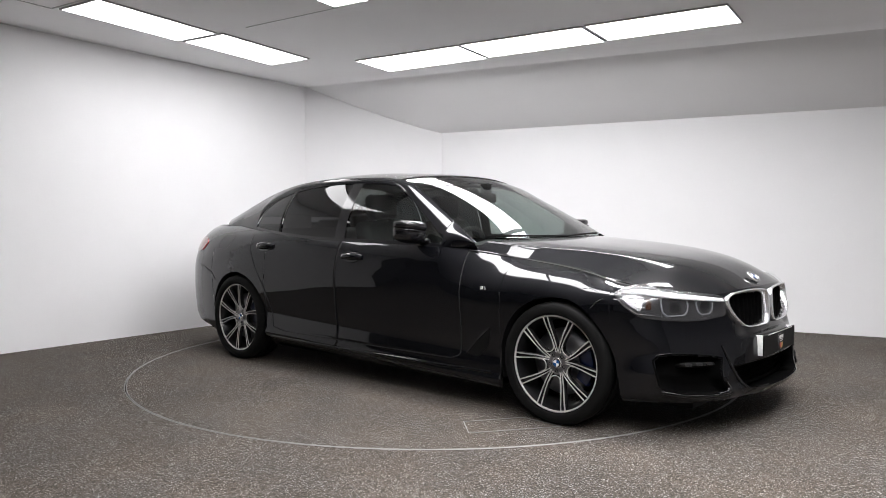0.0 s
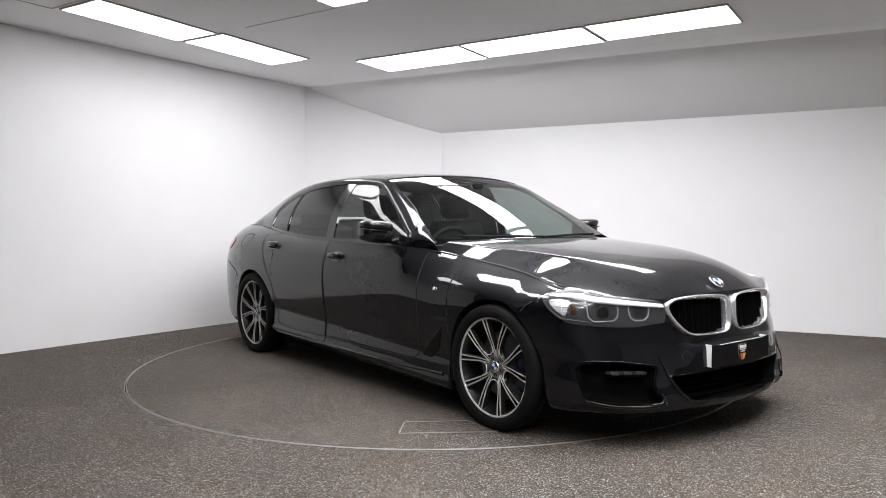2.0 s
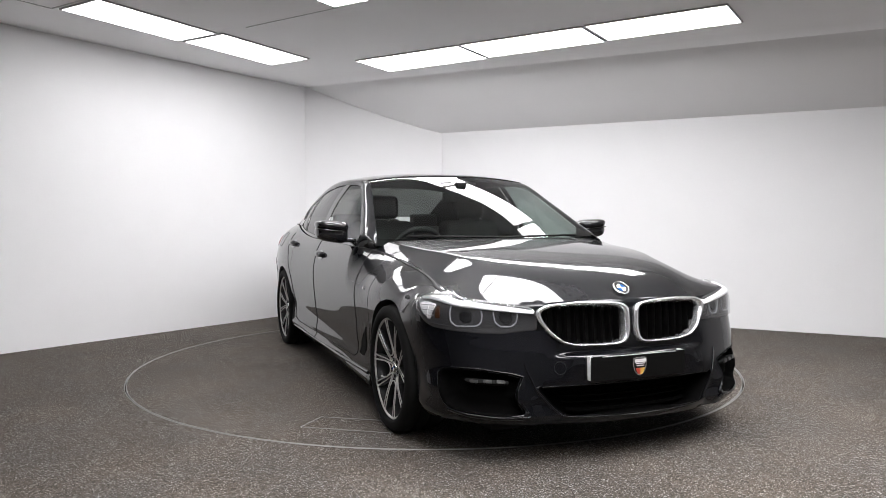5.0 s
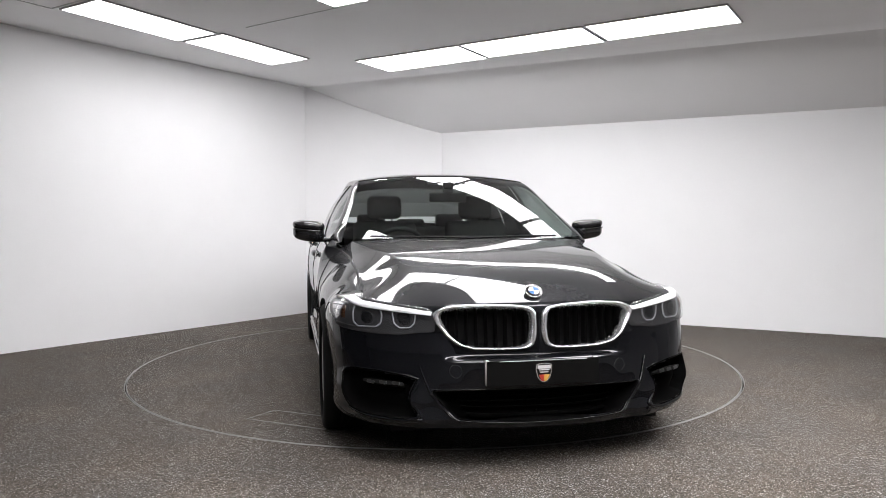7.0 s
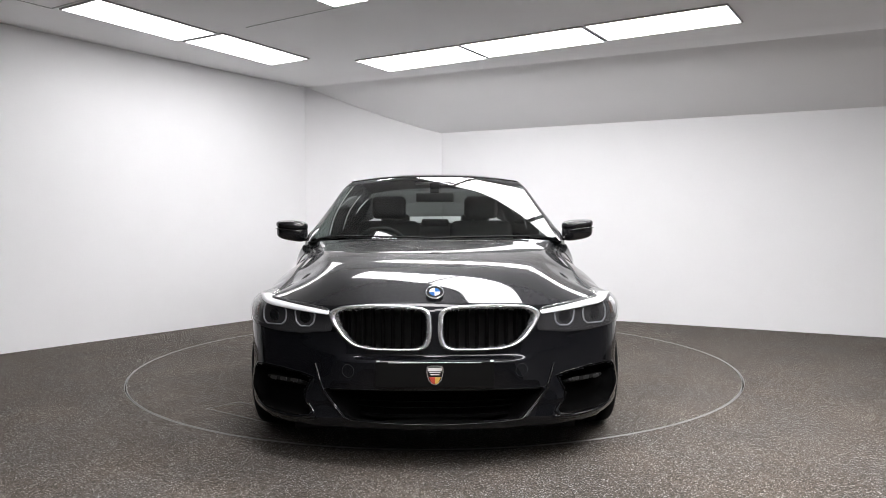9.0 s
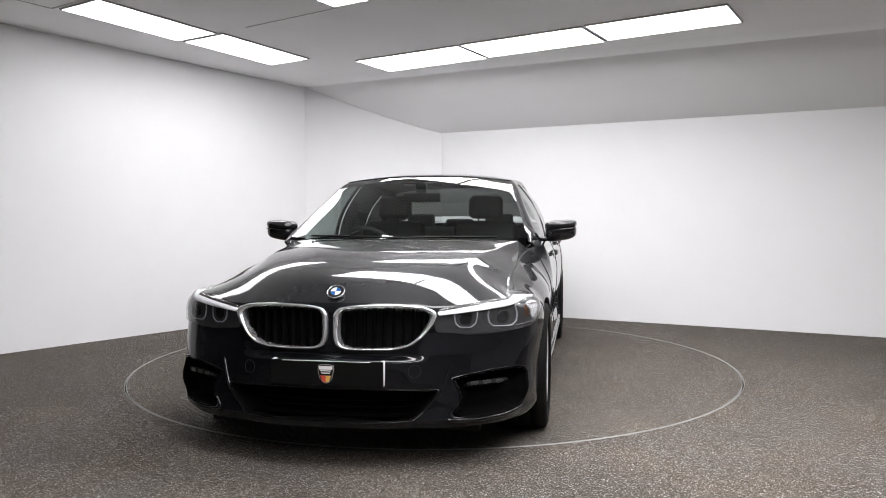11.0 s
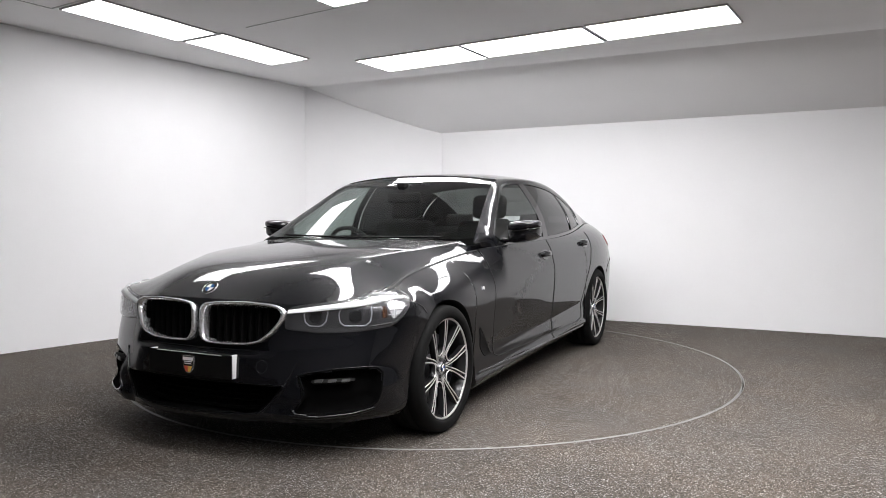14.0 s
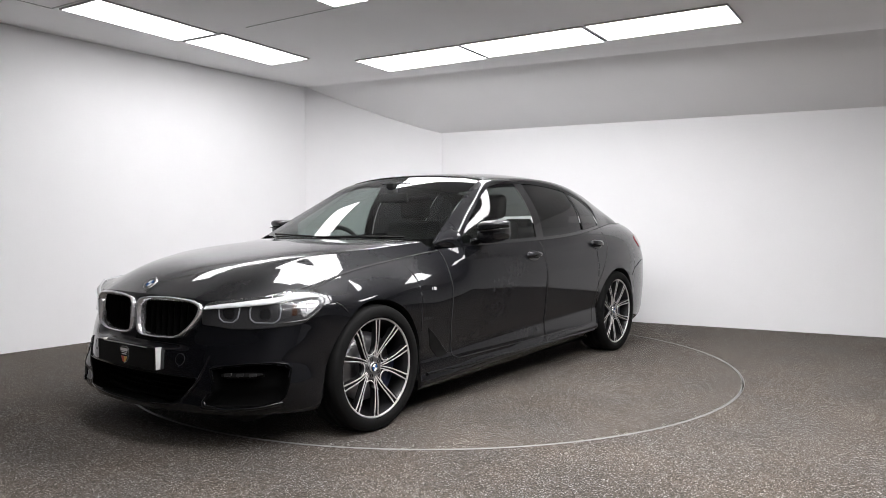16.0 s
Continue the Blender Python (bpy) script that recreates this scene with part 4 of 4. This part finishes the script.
for q_ in range(4):
    pts_ = [(0, .0815, 0)] + [(.019 * math.cos(math.pi / 2 * (q_ + i / 8)), .0815, .019 * math.sin(math.pi / 2 * (q_ + i / 8))) for i in range(9)]
    wheel_kit.append(("cap_quarter", (pts_, [tuple(range(10))[::-1]]), EMBLUE if q_ % 2 else EMWHITE, ""))
wheel_kit.append(("brake_disc", lathe([(.07, .005), (.10, .012), (.183, .012), (.184, -.012), (.10, -.012)], 56), DISC, "steel brake disc"))
cal = []
for i_ in range(13):
    t_ = math.radians(150 + 60 * i_ / 12)
    cal.append([(r * math.cos(t_), y, r * math.sin(t_)) for r, y in ((.118, .0), (.118, .034), (.125, .042), (.195, .042), (.202, .034), (.202, .0))])
wheel_kit.append(("brake_caliper", grid(cal), BLUE, "dark blue brake caliper"))

wheel_meshes = []
for hx in (HUB, -HUB):
    for sg in (1, -1):
        w = new("wheel")
        w.parent = car
        w["label"] = "twin-spoke alloy wheel with low-profile tyre"
        w.matrix_basis = pose(hx, sg * 0.832, HZ, 0, 0, 0 if sg > 0 else 180) @ pose(0, 0, 0, 0, (-20 if sg > 0 else -5) if hx > 0 else 14, 0)
        if not wheel_meshes:
            for nm, data, mat, lab in wheel_kit:
                o = part(nm, data, mat, w, lab, smooth=True)
                wheel_meshes.append((nm, o.data, lab))
        else:
            for nm, me, lab in wheel_meshes:
                o = new(nm, me)
                o.parent = w
                if lab:
                    o["label"] = lab

# ---- cabin ----
part("cabin_floor", box(-1.95, .95, -.78, .78, .55, .60), PLASTIC, car, smooth=False)
dash = []
for t in np.linspace(0, 1, 10):
    x = .98 - .52 * t
    z = .955 - .015 * t - (.12 * max(0, t - .75) * 4)
    dash.append([(x - .22 * u * u * (1 - t), .80 * u * (1 - .05 * t), z + .035 * math.exp(-((u + .46) / .22) ** 2) * smooth01(.2, .7, t)) for u in np.linspace(-1, 1, 25)])
part("dashboard", grid(dash), FABRIC, car, "black soft dashboard")
def cushion(x0, x1, y0, y1, z0, z1, lean=0.0, bevel=.05):
    b = box(x0, x1, y0, y1, z0, z1, bevel, 4)
    for v in b.verts:
        v.co.x -= lean * (v.co.z - z0)
    return b
for sg in (1, -1):
    st = new("front_seat")
    st.parent = car
    st["label"] = "black leather front seat with headrest"
    part("backrest", cushion(-.36, -.20, sg * .37 - .25, sg * .37 + .25, .60, 1.10, .25, .06), FABRIC, st)
    part("headrest", cushion(-.46, -.35, sg * .37 - .135, sg * .37 + .135, 1.115, 1.30, .12, .045), FABRIC, st)
    for o in (-.06, .06):
        part("headrest_post", box(-.425, -.41, sg * .37 + o - .007, sg * .37 + o + .007, 1.04, 1.16), CHROME, st)
    part("door_card", box(-1.3, .6, min(sg * .76, sg * .80), max(sg * .76, sg * .80), .58, .935), FABRIC, car, smooth=False)
bench = part("rear_bench", cushion(-1.34, -1.18, -.62, .62, .60, 1.04, .3, .06), FABRIC, car, "black leather rear bench")
for y in (-.37, 0, .37):
    part("headrest", cushion(-1.46, -1.38, y - .13, y + .13, 1.02, 1.155 if y else 1.11, .1, .03), FABRIC, bench)
part("parcel_shelf", box(-1.95, -1.42, -.62, .62, .98, 1.005), FABRIC, car, smooth=False)
tor = []
for i in range(41):
    a = 2 * math.pi * i / 40
    tor.append([((.185 + .016 * math.cos(b)) * math.cos(a), (.185 + .016 * math.cos(b)) * math.sin(a), .016 * math.sin(b)) for b in np.linspace(0, 2 * math.pi, 11)])
sw = part("steering_wheel", grid(tor), FABRIC, car, "black leather steering wheel")
sw.matrix_basis = pose(.40, -.37, .885, 0, -66, 0)
part("wheel_boss", box(-.06, .06, -.08, .08, -.03, .02, .02, 3), PLASTIC, sw)
part("wheel_arm", box(-.02, .02, -.18, .18, -.008, .008, .005), PLASTIC, sw)
mirror_in = part("interior_mirror", cushion(.27, .30, -.135, .135, 1.235, 1.305, 0, .014), PLASTIC, car, "black interior mirror")
part("mirror_stalk", box(.27, .33, -.035, .035, 1.30, 1.375, .01), PLASTIC, mirror_in)
part("sensor_housing", cushion(.13, .26, -.14, .14, 1.355, 1.378, 0, .01), PLASTIC, car, "black sensor housing behind the screen")


# ---- turntable ----
turntable = new("turntable")
tagged(turntable, "round carpeted turntable with a thin metal rim, level with floor", "turntable")
n = 160
tv = [((R_TABLE - 0.008) * math.cos(2 * math.pi * i / n), (R_TABLE - 0.008) * math.sin(2 * math.pi * i / n), 0.0) for i in range(n)]
part("deck", (tv + [(x, y, -0.05) for x, y, z in tv], [tuple(range(n))] + [(i, n + i, n + (i + 1) % n, (i + 1) % n) for i in range(n)]), CARPET, turntable, "grey-brown speckled carpet", smooth=False)
rim = lathe([(R_TABLE - 0.0095, 0.0003), (R_TABLE - 0.009, 0.0015), (R_TABLE - 0.0065, 0.0015), (R_TABLE - 0.006, -0.02)], 160)
part("rim", ([(x, z, y) for x, y, z in rim[0]], rim[1]), STEEL, turntable, "thin metal edging")


def deck_line(a, b, w=0.004):
    d = Vector((b[0] - a[0], b[1] - a[1])).normalized()
    n = Vector((-d.y, d.x)) * w / 2
    poly = [(a[0] - n.x, a[1] - n.y), (b[0] - n.x, b[1] - n.y), (b[0] + n.x, b[1] + n.y), (a[0] + n.x, a[1] + n.y)]
    return part("hatch_edge", prism(poly, 0.0, 0.0025), STEEL, turntable, "thin metal edge of a floor hatch", smooth=False)


HATCH = [(1.435, -1.358), (1.277, -1.207), (1.477, -0.92), (1.74, -0.935)]
for a, b in zip(HATCH, HATCH[1:] + HATCH[:1]):
    deck_line(a, b)


# ---- things that move ----
def motions():
    rows = [(0, -40.97), (2, -51.61), (4, -62.31), (6.5, -75.82), (9, -89.46), (11.5, -103.07), (14, -116.62), (16, -127.47)]
    walk(car, [(t, pose(0, 0, 0, 0, 0, a) @ Matrix.Translation(OFFSET)) for t, a in rows])
    walk(turntable, [(t, pose(0, 0, 0, 0, 0, a)) for t, a in rows])


motions()
